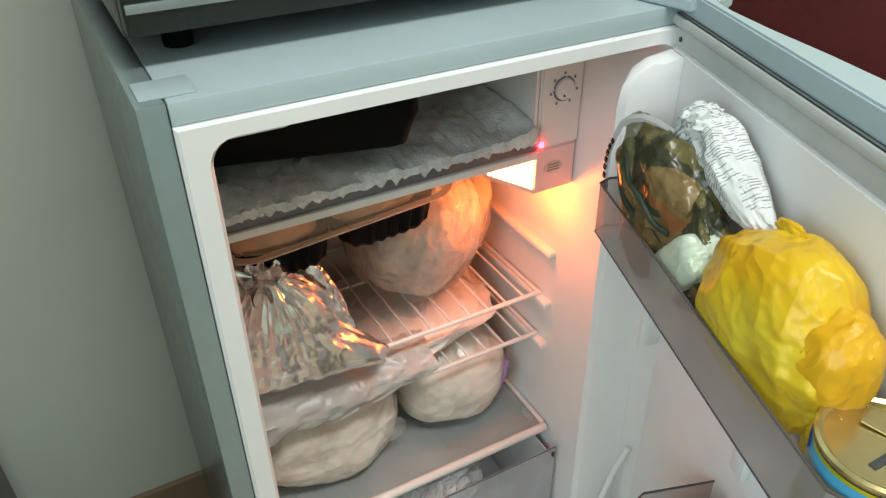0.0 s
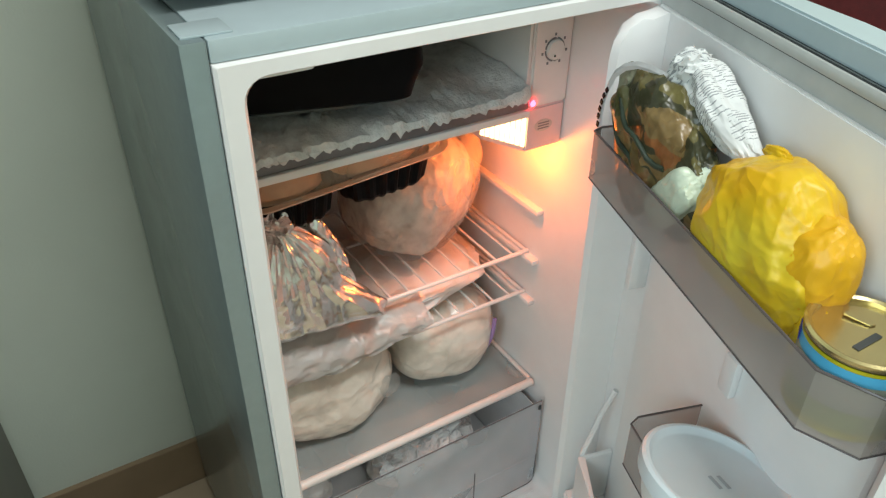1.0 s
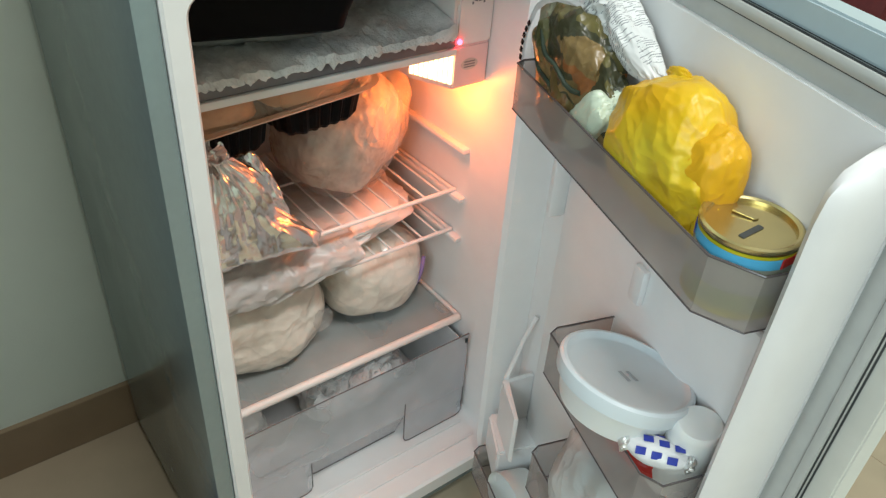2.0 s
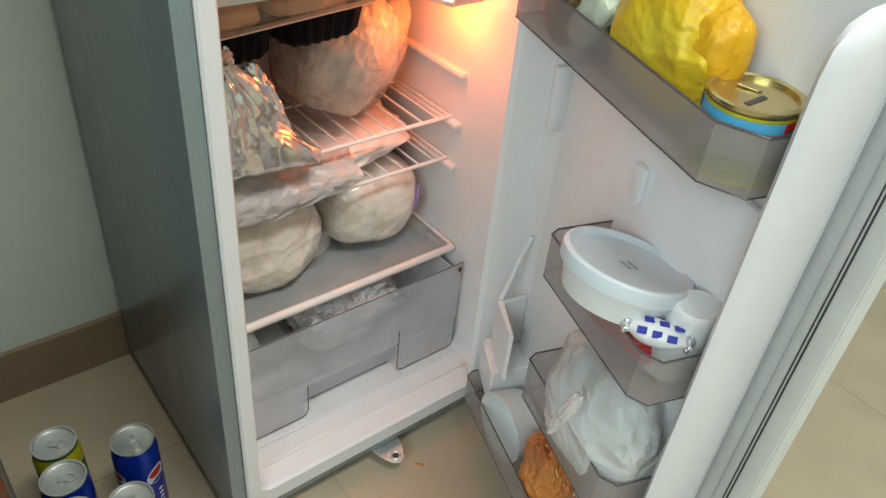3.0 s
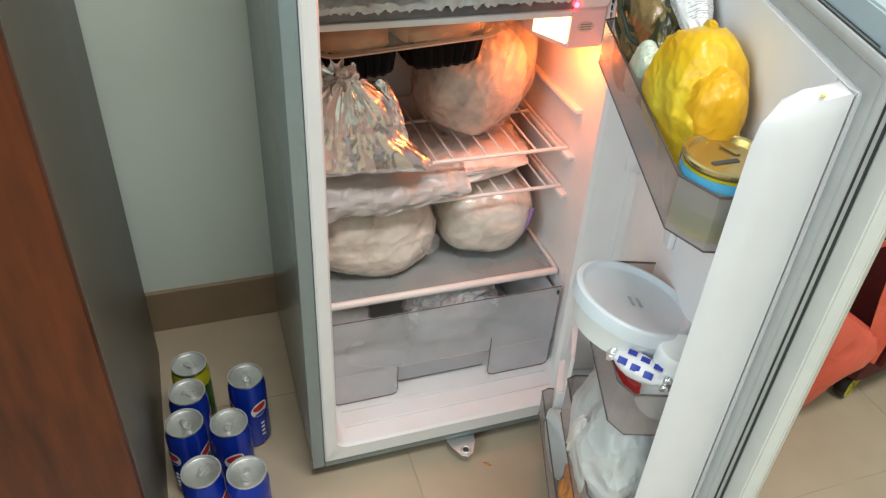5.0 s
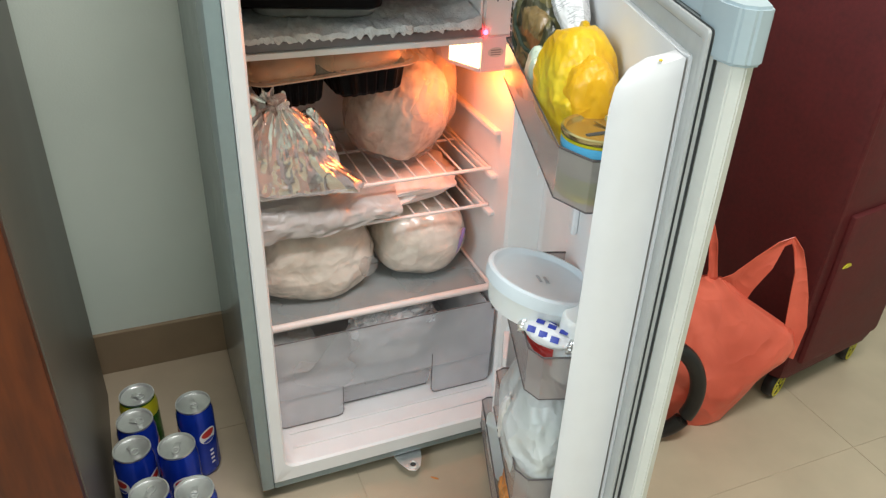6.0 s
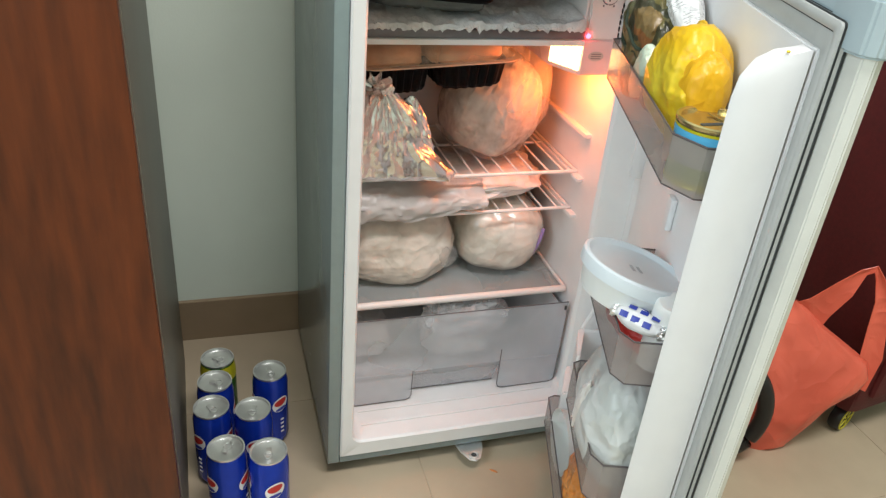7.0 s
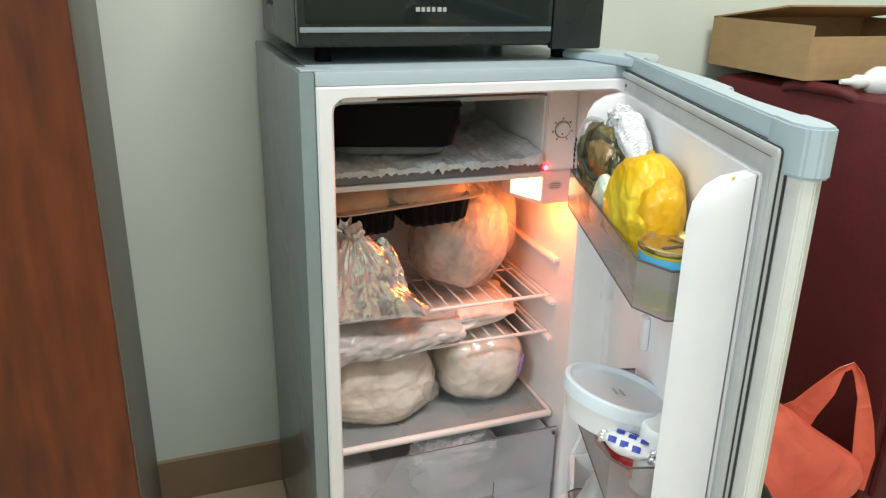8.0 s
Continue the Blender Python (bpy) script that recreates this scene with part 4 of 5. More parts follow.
def soft_bag(name, label, category, m, radii, seed, material, square=2.3, rough=0.12, crease=0.10, freq=2.4, floor=None, taper=0.0, sub=5):
    bm = lump(radii, seed, sub, square, rough, crease, freq, floor, taper)
    ob = tagged(part(name, bm, material, at=m), label, category)
    return ob


rice = thing("rice_bag", pose(0.318, 0.256, 0.574, 6, 14, -12), "clear plastic bag of white rice on the wire shelf", "food bag")
part("contents", lump((0.080, 0.079, 0.090), 11, 6, 2.3, 0.10, 0.06, 2.2, floor=-0.066, streak=0.05), CLEARBAG, rice, at=pose(-0.003, 0.001, -0.022))
part("film", lump((0.087, 0.086, 0.122), 12, 6, 2.3, 0.08, 0.06, 2.0, floor=-0.094, taper=0.16, streak=0.07), CLEARFILM, rice, "loose shiny clear film")
flat = thing("flat_carrier_bag", pose(0.228, 0.252, 0.4285, 0, -1, 0), "flat folded white plastic bag lying on the wire shelf", "plastic bag")
part("pouch", lump((0.186, 0.094, 0.024), 13, 5, 2.8, 0.16, 0.10, 1.8, floor=-0.022), WHITEBAG, flat)


def draped_fold():
    """The bag's slack front edge, hanging over the shelf's front rail."""
    bm = bmesh.new()
    nu, nv = 60, 22
    grid = []
    for i in range(nu + 1):
        u = i / nu
        x = 0.046 + 0.232 * u
        low = 0.396 + 0.017 * u + 0.004 * math.sin(9 * u) + 0.004 * noise.noise(Vector((u * 6, 1, 1)))
        col = []
        for k in range(nv + 1):
            f = k / nv
            z = 0.4635 - 0.012 * u + (low - 0.4635 + 0.012 * u) * f
            y = 0.184 - 0.050 * math.sin(min(1, f * 1.25) * math.pi / 2) + 0.006 * f * f
            q = Vector((u * 5 + 2.5 * f, f * 2.2 - u * 3, 7))
            y -= 0.010 * (0.4 - abs(noise.noise(q))) + 0.005 * (0.4 - abs(noise.noise(q * 2.3)))
            col.append(bm.verts.new((x + 0.006 * noise.noise(q * 0.7), y, z)))
        grid.append(col)
    for i in range(nu):
        for k in range(nv):
            bm.faces.new([grid[i][k], grid[i + 1][k], grid[i + 1][k + 1], grid[i][k + 1]])
    bmesh.ops.solidify(bm, geom=bm.faces[:], thickness=0.0012)
    return bm


part("front_fold", draped_fold(), WHITEBAG, flat, "slack film hanging over the rail", at=pose(0.228, 0.252, 0.4285, 0, -1, 0).inverted(), angle=60)
flour = thing("flour_bag", pose(0.148, 0.246, 0.3215), "plump white plastic bag of flour on the glass shelf", "food bag")
part("pouch", lump((0.107, 0.098, 0.074), 17, 6, 2.9, 0.09, 0.05, 2.2, floor=-0.0605), DOUGH, flour)
part("film_flap", lump((0.020, 0.008, 0.022), 18, 4, 2.2, 0.2, 0.3, 2.4), CLEARFILM, flour, "loose shiny film corner", at=pose(0.078, -0.078, -0.012, 12, 20, 0))
ball = thing("dough_bag", pose(0.340, 0.240, 0.3250, 0, 8, 0), "round white plastic bag of dough on the glass shelf", "food bag")
part("pouch", lump((0.088, 0.092, 0.077), 19, 6, 2.2, 0.08, 0.035, 1.8, floor=-0.064), DOUGH, ball)
part("print_stripe", tube(bmesh.new(), [(0.062 - 0.0012 * k, -0.068 - 0.0022 * math.sin(k * 0.3) * 3, 0.034 - 0.0055 * k) for k in range(10)], 0.0032, 8), PURPLE, ball, "faint purple printed stripe")
soft_bag("cling_film_ball", "crumpled shiny clear film in the crisper drawer", "plastic film", pose(0.262, 0.130, 0.212, 0, 0, 10), (0.076, 0.040, 0.036), 23, CLING, 2.2, 0.25, 0.5, 3.4, sub=4)
soft_bag("drawer_bag", "pale plastic bag of vegetables inside the crisper drawer", "food bag", pose(0.275, 0.210, 0.120), (0.070, 0.060, 0.036), 29, WHITEBAG, 2.4, 0.16, 0.14, 2.4, floor=-0.034)
soft_bag("drawer_bag", "white folded bag inside the crisper drawer", "food bag", pose(0.100, 0.245, 0.118), (0.048, 0.070, 0.030), 31, WHITEBAG, 3.0, 0.16, 0.14, 2.4, floor=-0.028)

# ---- food in the open door ----
veg = thing("vegetable_bag", DOOR @ pose(0.116, -0.044, 0.756, 4, 10, 0), "printed bag of mixed vegetables with a white paper edge", "food bag")
part("pouch", lump((0.070, 0.028, 0.060), 37, 5, 2.3, 0.14, 0.12, 2.6, facet=22), VEG, veg, angle=45)
part("packed_side", lump((0.046, 0.019, 0.046), 38, 5, 2.4, 0.14, 0.12, 2.6, facet=16), VEG, veg, "dark folded side of the printed film", at=pose(0.050, 0.000, -0.004, 0, 25, 0), angle=45)
part("brown_patch", lump((0.034, 0.020, 0.040), 39, 4, 2.3, 0.14, 0.12, 2.6), VEGB, veg, "orange and brown produce", at=pose(0.012, -0.012, -0.024, 0, 20, 0))
part("brown_patch", lump((0.026, 0.016, 0.020), 40, 4, 2.3, 0.14, 0.12, 2.6), VEGB, veg, at=pose(-0.026, -0.014, 0.012, 0, 30, 0))
for x0, z0, x1, z1 in ((-0.052, 0.008, 0.052, -0.014), (-0.040, 0.026, 0.050, 0.012)):
    part("dark_strip", tube(bmesh.new(), [(x0 + (x1 - x0) * k / 10, -0.0295 + 0.010 * ((k - 5) / 5) ** 2, z0 + (z1 - z0) * k / 10 + 0.003 * math.sin(k * 1.3)) for k in range(11)], 0.0024, 8), DARKGREEN, veg, "dark twisted strip")
def ribbon(path, width):
    """A flat printed edge that follows a curve in the bag's own plane."""
    bm = bmesh.new()
    rows = []
    for i, (x, y, z) in enumerate(path):
        a, b = Vector(path[max(0, i - 1)]), Vector(path[min(len(path) - 1, i + 1)])
        t = (b - a).normalized()
        side = t.cross(Vector((0, 1, 0))).normalized()
        rows.append([bm.verts.new(Vector((x, y + 0.002 * q * q, z)) + side * width * q * 0.5) for q in (-1, 0, 1)])
    for p, q in zip(rows, rows[1:]):
        for k in range(2):
            bm.faces.new([p[k], p[k + 1], q[k + 1], q[k]])
    bmesh.ops.solidify(bm, geom=bm.faces[:], thickness=0.0006)
    return bm


part("paper_edge", ribbon([(-0.060, -0.024, -0.044), (-0.065, -0.024, -0.028), (-0.067, -0.024, -0.010), (-0.066, -0.024, 0.006), (-0.062, -0.023, 0.022), (-0.055, -0.022, 0.038), (-0.045, -0.019, 0.050), (-0.033, -0.014, 0.058), (-0.018, -0.009, 0.062), (0.0, -0.004, 0.064)], 0.0065), WHITE, veg, "white printed edge")
for k in range(7):
    part("edge_print", boxes((-0.0018, 0.0018, -0.0006, 0.0006, -0.0026, 0.0026)), BLACKP, veg, at=pose(-0.0665 + 0.0006 * (k - 2) ** 2, -0.0252, -0.030 + 0.0085 * k, 0, 5 * k, 0))
soft_bag("film_pack", "pale green film-wrapped pack beside the yellow bag", "food bag", DOOR @ pose(0.180, -0.052, 0.738, 0, 40, 0), (0.017, 0.018, 0.036), 41, PALEGREEN, 5.5, 0.1, 0.12, 2.4)
roll = thing("newspaper_roll", DOOR @ pose(0.170, -0.026, 0.806, 0, 108, 0), "crumpled roll of printed newspaper stuffed behind the bags", "newspaper")
part("sheet", lump((0.0190, 0.018, 0.056), 43, 5, 2.6, 0.15, 0.14, 2.6, taper=0.40, facet=24), PAPER, roll, angle=30)
part("end_fold", lump((0.021, 0.016, 0.012), 44, 4, 2.6, 0.2, 0.3, 2.6, facet=12), PAPER, roll, "tucked-in end of the paper", at=pose(-0.002, -0.006, -0.046, 20, 10, 0), angle=30)
yb = thing("yellow_bag", DOOR @ pose(0.272, -0.039, 0.758, 0, 0, 0), "tied yellow plastic bag filled and creased", "plastic bag")
part("pouch", lump((0.071, 0.037, 0.056), 47, 6, 2.1, 0.06, 0.06, 2.2, facet=34), YELLOW, yb, angle=50)
part("tail", lump((0.016, 0.004, 0.006), 48, 4, 2, 0.2, 0.3, 3), YELLOW, yb, at=pose(-0.024, 0.010, 0.050, 0, -12, 0))
part("slack_side", lump((0.024, 0.024, 0.044), 50, 5, 2.2, 0.10, 0.08, 2.2, facet=9), YELLOWSLACK, yb, "orange-yellow slack film at the tied side", at=pose(0.046, 0.002, -0.002, 0, 10, 0))
part("tail", lump((0.012, 0.008, 0.022), 49, 4, 2, 0.3, 0.4, 3, facet=10), YELLOW, yb, at=pose(0.070, -0.008, -0.028, 0, 30, 0))


def tin_can():
    ob = thing("opened_tin", DOOR @ pose(0.370, -0.0355, 0.6945) @ Matrix.Diagonal((1.04, 1.04, 0.80, 1)), "opened gold food tin with a blue paper band", "tin can")
    R = 0.0325
    part("can_wall", lathe([(0, 0.0), (R - 0.003, 0.0), (R, 0.001), (R + 0.0008, 0.003), (R, 0.005), (R, 0.009)], 48), CANYEL, ob)
    part("green_band", lathe([(R + 0.0002, 0.0092), (R + 0.0002, 0.0278)], 48), TINGREEN, ob, "green printed lower label")
    part("paper_label", lathe([(R + 0.0002, 0.028), (R + 0.0002, 0.0555)], 48), TINLABEL, ob, "pale printed label")
    part("blue_band", lathe([(R + 0.0003, 0.0557), (R + 0.0003, 0.066)], 48), SKYBLUE, ob, "sky-blue printed band")
    part("yellow_line", lathe([(R + 0.0004, 0.0662), (R + 0.0004, 0.0695)], 48), CANYEL, ob)
    part("red_patch", boxes((-0.008, 0.008, -0.0004, 0.0004, 0.057, 0.066)), RED, ob, at=pose(0.0328 * math.cos(radians(16)), 0.0328 * math.sin(radians(16)), 0, 0, 0, 106))
    part("rim", lathe([(R, 0.0697), (R + 0.0012, 0.072), (R + 0.0012, 0.0755), (R - 0.001, 0.0765), (R - 0.003, 0.075), (R - 0.0032, 0.0715), (0, 0.071)], 48), TIN, ob)
    part("pull_tab", prism([(-0.011, -0.0022), (0.004, -0.0034), (0.007, 0), (0.004, 0.0034), (-0.011, 0.0022)], 0.0, 0.0010, 0.0003), TIN, ob, at=pose(-0.010, 0.006, 0.0722, 0, 5, 40))
    part("torn_opening", boxes((-0.011, 0.011, -0.0022, 0.0022, 0.0712, 0.0722), bev=0.0004), DARK, ob, at=pose(0.006, -0.004, 0, 0, 0, -72))
    for k in range(6):
        part("label_print", boxes((-0.006, 0.006, -0.0003, 0.0003, -0.0005, 0.0005)), NAVY, ob, at=pose((R + 0.0005) * math.cos(radians(-130)), (R + 0.0005) * math.sin(radians(-130)), 0.0568 + 0.0016 * k, 0, 0, -40))


tin_can()


def oval_tub(m, a, b, h, label, lid=True):
    ob = thing("plastic_tub", m, label, "plastic tub")
    n = 64

    def ringed(rows, cap_first, cap_last):
        bm = bmesh.new()
        rings = [[bm.verts.new((a * f * math.cos(2 * math.pi * k / n), b * f * math.sin(2 * math.pi * k / n), z)) for k in range(n)] for f, z in rows]
        for p, q in zip(rings, rings[1:]):
            for k in range(n):
                bm.faces.new([p[k], p[(k + 1) % n], q[(k + 1) % n], q[k]])
        if cap_first:
            bm.faces.new(rings[0])
        if cap_last:
            bm.faces.new(rings[-1])
        return bm

    part("tub", ringed([(0.76, 0.0), (0.83, 0.002), (0.87, 0.008), (0.98, h - 0.003), (1.0, h)], True, False), TUB, ob)
    if lid:
        part("lid", ringed([(0.985, h - 0.010), (1.03, h - 0.009), (1.045, h - 0.002), (1.04, h + 0.004), (1.0, h + 0.006), (0.95, h + 0.006), (0.90, h + 0.0015), (0.86, h + 0.0005)], False, True), LID, ob, "translucent bluish lid")
        for k in range(2):
            part("lid_print", boxes((-0.007, 0.007, -0.0016, 0.0016, 0, 0.0005)), FAINT, ob, at=pose(0.004, -0.004 + 0.008 * k, h + 0.0007, 0, 0, 8))
    return ob


oval_tub(DOOR @ pose(0.3170, -0.0590, 0.5660, -14, -7, 0) @ pose(0, 0, -0.042), 0.0610, 0.0575, 0.038, "oval white plastic tub with a bluish lid, leaning")
oval_tub(DOOR @ pose(0.386, -0.030, 0.566, 0, 187, 0), 0.022, 0.025, 0.082, "small white translucent beaker in the door bin", lid=False)
candy = thing("wrapped_sweet", DOOR @ pose(0.385, -0.064, 0.540, 4, 4, 52), "blue and white foil-wrapped sweet", "sweet packet")
part("wrapper", lump((0.026, 0.013, 0.011), 53, 4, 2.2, 0.08, 0.08), WHITE, candy)
for s in (-1, 1):
    part("twist", lump((0.006, 0.010, 0.007), 55, 3, 2, 0.2, 0.6, 4), ALU, candy, at=pose(0.027 * s, 0, 0))
for i in range(3):
    for j in range(3):
        a = -60 + 55 * j
        part("blue_mark", boxes((-0.0042, 0.0042, -0.0032, 0.0032, 0, 0.0007), bev=0.0003), NAVY, candy, at=pose(-0.014 + 0.013 * i + 0.004 * (j % 2), -0.0128 * math.sin(radians(a)) * 0.99, 0.0112 * math.cos(radians(a)), a, 0, 10))
soft_bag("snack_packet", "small red and white snack packet under the tub", "food packet", DOOR @ pose(0.330, -0.050, 0.5015, 0, 0, 12), (0.050, 0.024, 0.021), 57, RED, 2.6, 0.12, 0.14)
cb = thing("carrier_bag", DOOR @ pose(0.328, -0.046, 0.366), "milky plastic carrier bag with pale food inside", "plastic bag")
part("contents", lump((0.046, 0.034, 0.050), 59, 4, 2.4, 0.15, 0.12), PALEGREEN, cb, at=pose(0.012, 0.002, -0.006))
part("film", lump((0.080, 0.044, 0.080), 61, 5, 2.5, 0.10, 0.06, 1.8, floor=-0.060, streak=0.05), FILMW, cb)
part("tie", lump((0.010, 0.006, 0.052), 63, 4, 2, 0.2, 0.3), WHITEBAG, cb, at=pose(-0.004, -0.042, 0.006, 0, 20, 0))
oval_tub(DOOR @ pose(0.160, -0.022, 0.154, 90, 0, 8), 0.050, 0.052, 0.044, "white plastic tub lying on its side in the bottom bin", lid=False)
soft_bag("carrot_bag", "orange food in crumpled clear film in the bottom bin", "food bag", DOOR @ pose(0.262, -0.038, 0.162), (0.046, 0.031, 0.066), 67, CARROT, 2.3, 0.14, 0.2, 2.8, floor=-0.058)

# ---- drink cans on the floor ----
CR, CH = 0.029, 0.147


def drink_can(m, body, label, green=False):
    ob = thing("drink_can", m, label, "drink can", "drink cans on the floor")
    part("can_body", lathe([(0, 0.004), (0.020, 0.003), (0.0225, 0.0), (0.026, 0.006), (CR, 0.014), (CR, CH - 0.020), (CR - 0.0012, CH - 0.015), (0.0268, CH - 0.006), (0.0262, CH - 0.003)], 40), body, ob)
    if green:
        part("yellow_band", lathe([(CR + 0.0002, CH - 0.034), (CR + 0.0002, CH - 0.0205), (CR - 0.001, CH - 0.0148), (0.0270, CH - 0.006)], 40), CANYEL, ob, "yellow shoulder band")
    part("lid", lathe([(0.0262, CH - 0.004), (0.0272, CH - 0.002), (0.0270, CH), (0.0252, CH), (0.0246, CH - 0.004), (0.0235, CH - 0.0045), (0, CH - 0.004)], 40), ALU, ob, "bare aluminium lid")
    bm = bmesh.new()
    tube(bm, [(0.0055 * math.cos(a * math.pi / 8), 0.0065 * math.sin(a * math.pi / 8) - 0.006, 0) for a in range(16)], 0.0011, 6, True)
    box(bm, -0.004, 0.004, -0.003, 0.008, -0.0006, 0.0006, 0.0004)
    part("pull_tab", bm, ALU, ob, at=pose(0, 0, CH - 0.0022))
    if not green:
        for a in (-70, 60, 180):
            for mtl, cz, hh, squash, lift in ((WHITE, 0.092, 0.0150, 1.0, 0.0003), (RED, 0.0965, 0.0115, 0.62, 0.0006), (NAVY, 0.0825, 0.0095, 0.36, 0.0006)):
                bm = bmesh.new()
                rr, n = CR + lift, 24
                rings = [[bm.verts.new((rr * math.cos(f * hh * math.cos(t) / CR), rr * math.sin(f * hh * math.cos(t) / CR), f * hh * squash * math.sin(t) + 0.18 * f * hh * math.cos(t))) for t in (2 * math.pi * k / n for k in range(n))] for f in (1.0, 0.66, 0.33, 0.05)]
                for p, q in zip(rings, rings[1:]):
                    for k in range(n):
                        bm.faces.new([p[k], p[(k + 1) % n], q[(k + 1) % n], q[k]])
                bm.faces.new(rings[-1])
                part("round_emblem", bm, mtl, ob, at=pose(0, 0, cz, 0, 0, a))
            for k in range(4):
                part("side_mark", boxes((CR - 0.0002, CR + 0.0004, -0.003, 0.003, -0.0016, 0.0016)), WHITE, ob, at=pose(0, 0, 0.058 - 0.009 * k, 0, 0, a + 4))
    return ob


blue = drink_can(pose(-0.080, 0.115, 0, 0, 0, 10), CANBLUE, "blue soft drink can with a red and white round emblem")
for x, y, a in ((-0.175, 0.044, 35), (-0.113, 0.028, -20), (-0.168, 0.104, 70), (-0.157, -0.048, 150), (-0.098, -0.066, -8)):
    copy_thing(blue, pose(x, y, 0, 0, 0, a))
drink_can(pose(-0.162, 0.163, 0, 0, 0, 60), CANGREEN, "green soft drink can with a yellow shoulder", True)

# ---- microwave on the refrigerator ----
mw = thing("microwave_oven", pose(0.011, 0.058, 0.892), "black microwave oven with dark glass door on the refrigerator", "microwave")
part("casing", boxes((0.0, 0.425, 0.016, 0.310, 0.0, 0.245), bev=0.004), MWBODY, mw)
part("door", boxes((0.001, 0.345, 0.0, 0.0155, 0.004, 0.243), bev=0.003), MWBODY, mw)
part("window", boxes((0.010, 0.338, -0.0012, 0.0, 0.030, 0.235), bev=0.0006), MWGLASS, mw, "dark reflective glass")
part("trim_strip", boxes((0.003, 0.343, -0.002, 0.0, 0.020, 0.0265), bev=0.0008), STEEL, mw, "bluish steel strip")
part("control_panel", boxes((0.347, 0.424, 0.0, 0.0155, -0.004, 0.243), bev=0.004), MWBODY, mw)
for k, (w, x) in enumerate(((0.007, 0.150), (0.006, 0.1575), (0.006, 0.1645), (0.006, 0.1715), (0.007, 0.179), (0.006, 0.1865))):
    part("name_bar", boxes((x, x + w - 0.0014, -0.0018, -0.0011, 0.045, 0.0505)), EVAP, mw, "silver lettering shape")
for fx in (0.04, 0.385):
    for fy in (0.05, 0.27):
        part("foot", lathe([(0, 0), (0.011, 0), (0.012, 0.019), (0, 0.019)], 16), BLACKP, mw, at=pose(fx, fy, -0.0194))
for i in range(5):
    for j in range(6):
        part("vent_hole", lathe([(0, 0), (0.0032, 0), (0.0032, 0.0006), (0, 0.0006)], 10), DARK, mw, at=pose(-0.0004, 0.20 + 0.012 * i, 0.045 + 0.012 * j, 0, -90))

# ---- suitcase, box, bottle, carrier bag ----
case = thing("suitcase", pose(0.958, -0.106, 0, 0, 0, 8.9), "large burgundy fabric suitcase standing on its wheels", "suitcase")
part("shell", boxes((0.0, 0.30, 0.0, 0.475, 0.052, 0.806), bev=0.030), BURG, case)
part("front_pocket", boxes((0.03, 0.27, -0.012, 0.006, 0.10, 0.42), bev=0.010), BURG, case)
for x in (0.012, 0.288):
    part("piping", tube(bmesh.new(), [(x, 0.010, 0.08), (x, 0.006, 0.12), (x, 0.006, 0.73), (x, 0.012, 0.775)], 0.0045, 8), BURG, case)
bm = bmesh.new()
tube(bm, [(0.020, 0.165, 0.788), (0.008, 0.178, 0.802), (0.004, 0.200, 0.808), (0.004, 0.280, 0.808), (0.008, 0.302, 0.802), (0.020, 0.315, 0.788)], 0.010, 12)
part("handle", bm, BURG, case, "padded carry handle")
part("handle_recess", boxes((0.012, 0.030, 0.185, 0.295, 0.8055, 0.8085), bev=0.001), DARK, case)
part("yellow_tag", prism([(0, 0), (0.012, -0.002), (0.026, 0), (0.022, 0.005), (0.013, 0.007), (0.004, 0.005)], 0, 0.002, 0.0005), LIME, case, "small yellow badge", at=pose(0.040, -0.0125, 0.318, 90))
for x in (0.032, 0.268):
    for y in (0.030, 0.440):
        wheel = part("wheel", lathe([(0.012, -0.011), (0.027, -0.011), (0.029, -0.007), (0.029, 0.007), (0.027, 0.011), (0.012, 0.011), (0.012, -0.011)], 28), RUBBER, case, at=pose(x, y, 0.029, 90, 0, 12))
        part("wheel_ring", lathe([(0.0215, 0.0112), (0.0255, 0.0112), (0.0255, 0.0125), (0.0215, 0.0125), (0.0215, 0.0112)], 28), LIME, wheel)
        for k in range(5):
            part("spoke", boxes((0.004, 0.0215, -0.002, 0.002, 0.0105, 0.0122)), LIME, wheel, at=pose(0, 0, 0, 0, 0, 72 * k))
        part("fork", boxes((x - 0.016, x + 0.016, y - 0.018, y + 0.018, 0.0585, 0.066), bev=0.003), BLACKP, case)

carton = thing("cardboard_box", pose(0.905, 0.145, 0.8185), "open brown cardboard box lying on the suitcase", "cardboard box")
for row in ((0.0, 0.004, 0.0, 0.258, 0.0, 0.092), (0.0045, 0.400, 0.0, 0.004, 0.0, 0.074), (0.396, 0.400, 0.0045, 0.258, 0.0, 0.092), (0.0045, 0.3955, 0.254, 0.258, 0.0, 0.092)):
    part("side", boxes(row), CARD, carton, smooth=False)
part("bottom", boxes((0.0045, 0.3955, 0.0045, 0.2535, 0.0, 0.004)), CARD, carton, smooth=False)
part("flap", boxes((0.0, 0.40, 0.0, 0.20, 0.0, 0.003)), CARD, carton, "bent cardboard flap", at=pose(0, 0.258, 0.0925) @ pose(0, 0, 0, 171, 0, 0), smooth=False)
bottle = thing("spray_bottle", pose(0.925, 0.088, 0.8245, 0, 90, -8), "white plastic bottle with blue print lying on the suitcase", "bottle")
part("bottle_body", lathe([(0, 0.175), (0.022, 0.175), (0.025, 0.171), (0.025, 0.070), (0.018, 0.056), (0.011, 0.050), (0.011, 0.046)], 32), TUB, bottle)
part("nozzle", lathe([(0.011, 0.046), (0.012, 0.030), (0.006, 0.020), (0.004, 0.001), (0, 0.0)], 24), TUB, bottle)
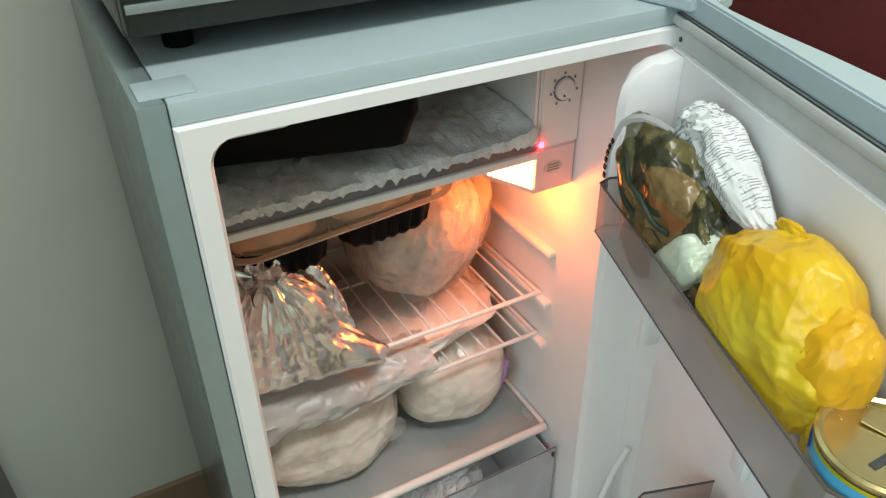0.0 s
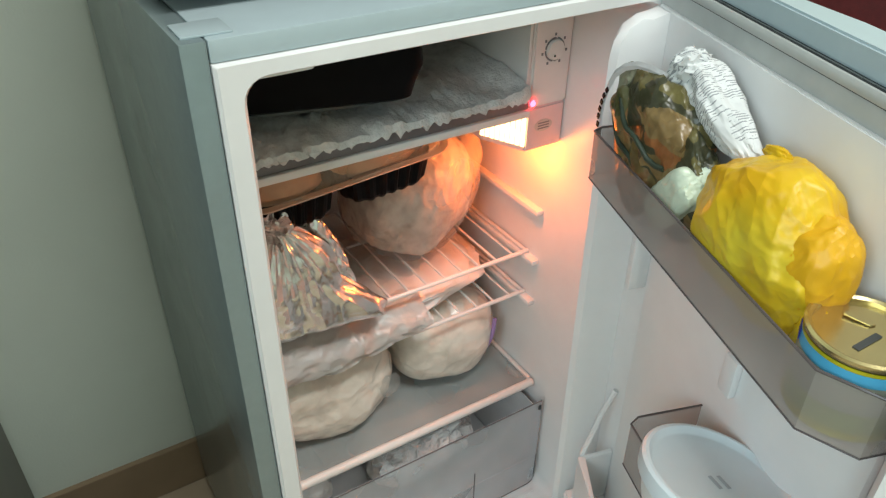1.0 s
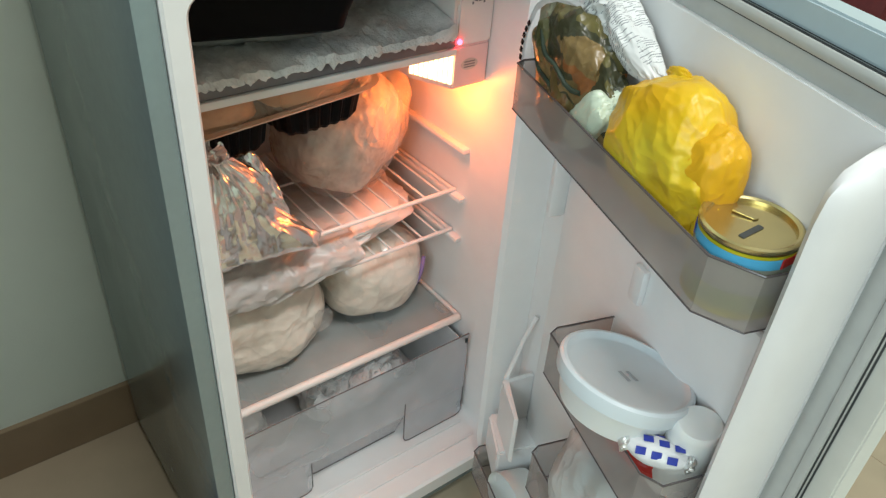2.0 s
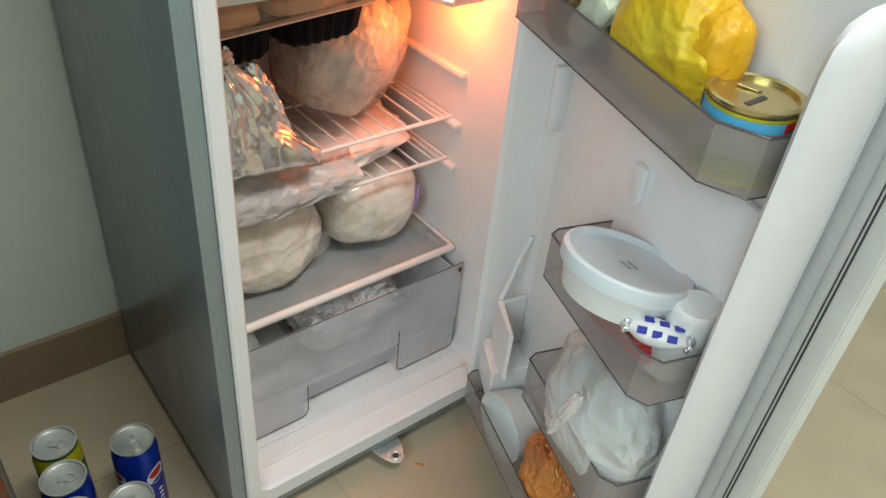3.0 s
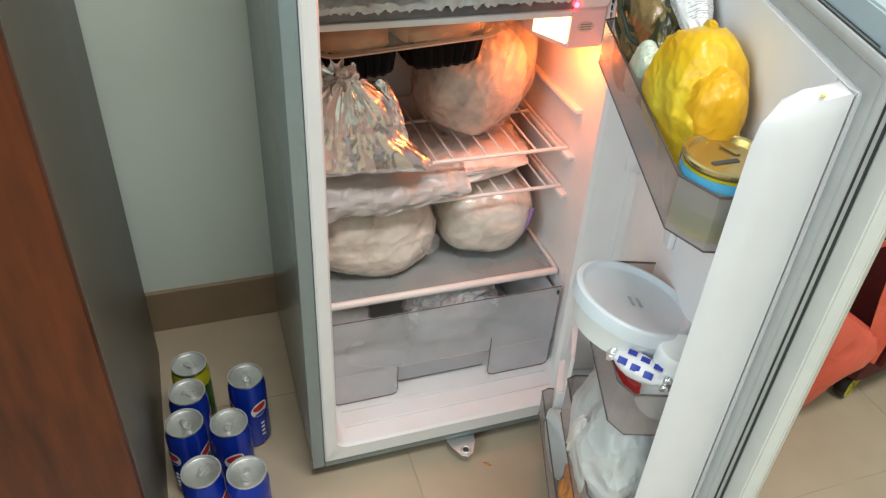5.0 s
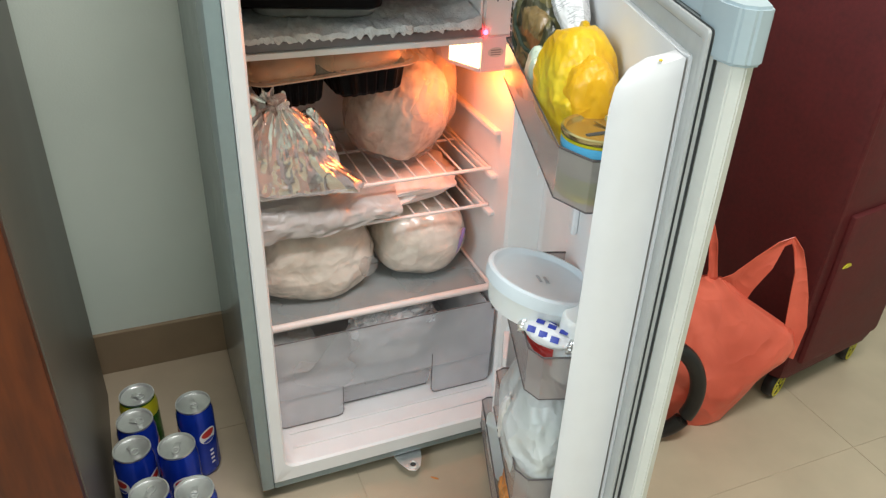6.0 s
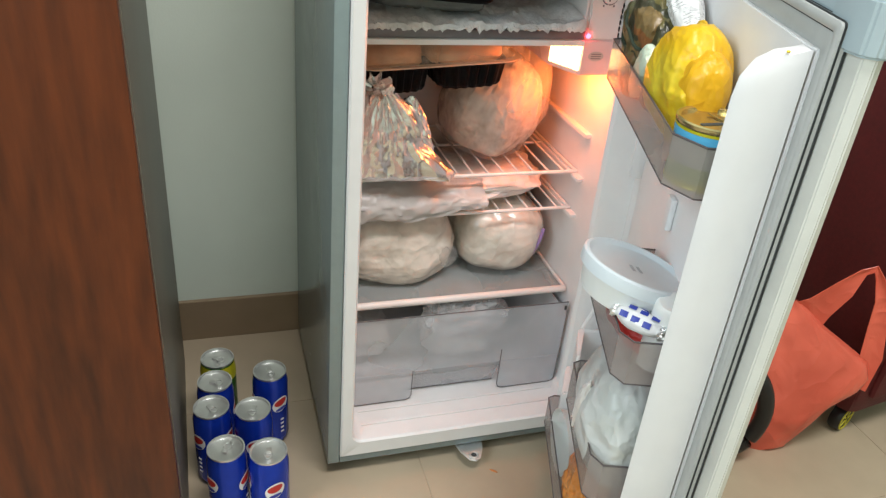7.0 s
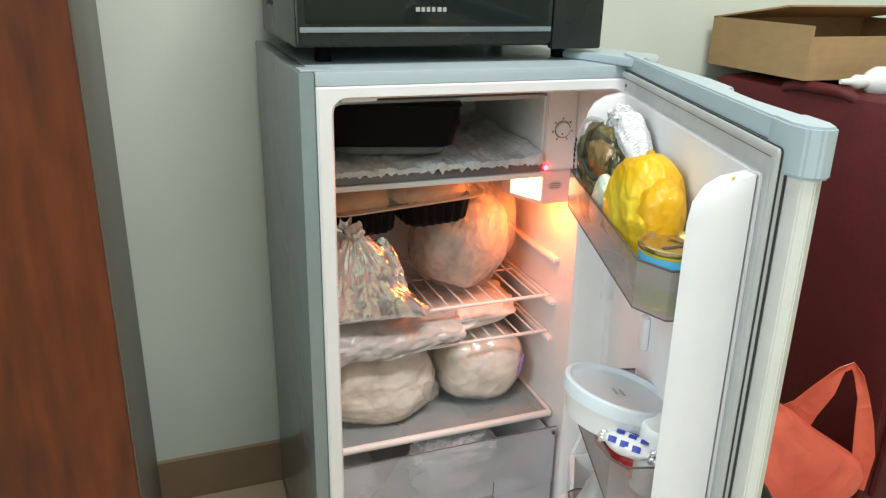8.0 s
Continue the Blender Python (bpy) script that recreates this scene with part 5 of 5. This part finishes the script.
part("blue_print", lathe([(0.0252, 0.100), (0.0252, 0.118)], 32), SKYBLUE, bottle)


def shop_bag():
    """A full thin carrier bag that leans back, with two loop handles."""
    ob = thing("shopping_bag", pose(0.842, -0.092, 0, 0, 0, -28) @ Matrix.Diagonal((1.15, 1.0, 1.12, 1)), "thin coral-orange plastic shopping bag standing on the floor", "plastic bag")
    prof = [(0.0, -0.125, -0.012), (0.006, -0.135, 0.004), (0.04, -0.150, 0.020), (0.09, -0.155, 0.044), (0.13, -0.152, 0.078), (0.155, -0.148, 0.086), (0.178, -0.142, 0.076), (0.205, -0.132, 0.036), (0.235, -0.118, -0.008), (0.262, -0.090, -0.044)]

    def at(z):
        for (za, la, ra), (zb, lb, rb) in zip(prof, prof[1:]):
            if z <= zb:
                f = (z - za) / (zb - za)
                return la + (lb - la) * f, ra + (rb - ra) * f
        return prof[-1][1:]

    def lean(z):
        return 0.12 * z

    bm = bmesh.new()
    nz, na = 44, 72
    rings = []
    for j in range(nz + 1):
        z = 0.262 * j / nz
        lo, hi = at(z)
        c, h = (lo + hi) / 2, (hi - lo) / 2
        th = 0.058 * min(1, 0.55 + z * 6) * max(0.04, 1 - (z / 0.272) ** 2.2)
        ring = []
        for k in range(na):
            a = 2 * math.pi * k / na
            q = Vector((math.cos(a) * 2.2, math.sin(a) * 2.2, z * 11))
            w = 1 + 0.10 * noise.noise(q) + 0.10 * (0.4 - abs(noise.noise(q * 1.9 + Vector((3, 1, 2)))))
            ring.append(bm.verts.new((c + h * math.cos(a) * (1 + 0.02 * noise.noise(q * 2)), lean(z) + th * math.sin(a) * w, z + 0.006 * noise.noise(q * 1.3) * (z > 0.01))))
        rings.append(ring)
    for p, q in zip(rings, rings[1:]):
        for k in range(na):
            bm.faces.new([p[k], p[(k + 1) % na], q[(k + 1) % na], q[k]])
    bm.faces.new(rings[0])
    part("pouch", bm, ORANGE, ob)
    right = [(-0.040, 0.228, 0.070), (-0.016, 0.258, 0.048), (0.008, 0.294, 0.030), (0.026, 0.326, 0.016), (0.040, 0.335, 0.011), (0.052, 0.318, 0.013), (0.062, 0.286, 0.018), (0.072, 0.240, 0.026), (0.078, 0.190, 0.034), (0.070, 0.130, 0.040)]
    left = [(-0.060, 0.240, 0.020), (-0.064, 0.275, 0.015), (-0.072, 0.320, 0.012), (-0.082, 0.352, 0.011), (-0.094, 0.352, 0.011), (-0.106, 0.320, 0.013), (-0.114, 0.275, 0.016), (-0.118, 0.235, 0.020)]
    for path in (right, left):
        bm = bmesh.new()
        rows = []
        for i, (x, z, w) in enumerate(path):
            xa, za, _ = path[max(0, i - 1)]
            xb, zb, _ = path[min(len(path) - 1, i + 1)]
            t = Vector((xb - xa, 0, zb - za)).normalized()
            side = Vector((-t.z, 0, t.x))
            rows.append([bm.verts.new(Vector((x, lean(z) + 0.004 * math.sin(3 * i + q), z)) + side * w * q * 0.5 + Vector((0, 0.004 * (1 - q * q), 0))) for q in (-1, -0.4, 0.3, 1)])
        for p, q in zip(rows, rows[1:]):
            for i in range(3):
                bm.faces.new([p[i], p[i + 1], q[i + 1], q[i]])
        bmesh.ops.subdivide_edges(bm, edges=bm.edges[:], cuts=1, use_grid_fill=True)
        bmesh.ops.solidify(bm, geom=bm.faces[:], thickness=0.0012)
        part("handle", bm, ORANGE, ob, "twisted loop handle")


shop_bag()
bm = bmesh.new()
tube(bm, [(0.070 * math.cos(2 * math.pi * k / 48), 0, 0.096 * math.sin(2 * math.pi * k / 48)) for k in range(48)], 0.014, 14, True)
tagged(part("rubber_ring", bm, RUBBER, at=pose(0.680, -0.082, 0.1105, -3, 0, -30)), "glossy black ring leaning against the shopping bag", "ring")

# ---- floor tiles ----
TS, GAP = 0.434, 0.0008
tile_me = None
OX, OY = 1.028 - 6 * TS, -0.240 - 6 * TS
for i in range(11):
    for j in range(9):
        x0, y0 = OX + TS * i - TS, OY + TS * j
        if tile_me is None:
            tile_me = mesh(boxes((GAP, TS - GAP, GAP, TS - GAP, -0.004, 0.0), bev=0.0008), "tile", TILE, False)
        if x0 > 2.6 or y0 > WALL_Y or y0 + TS < -2.8 or x0 + TS < -1.6:
            continue
        t = new("tile", tile_me)
        t.parent = floor
        t.location = (x0, y0, 0)
tagged(part("floor_crumb", lump((0.008, 0.002, 0.0015), 81, 2), CARROT, at=pose(0.279, -0.044, 0.001, 0, 0, -40)), "small brown crumb on the floor tile", "crumb")
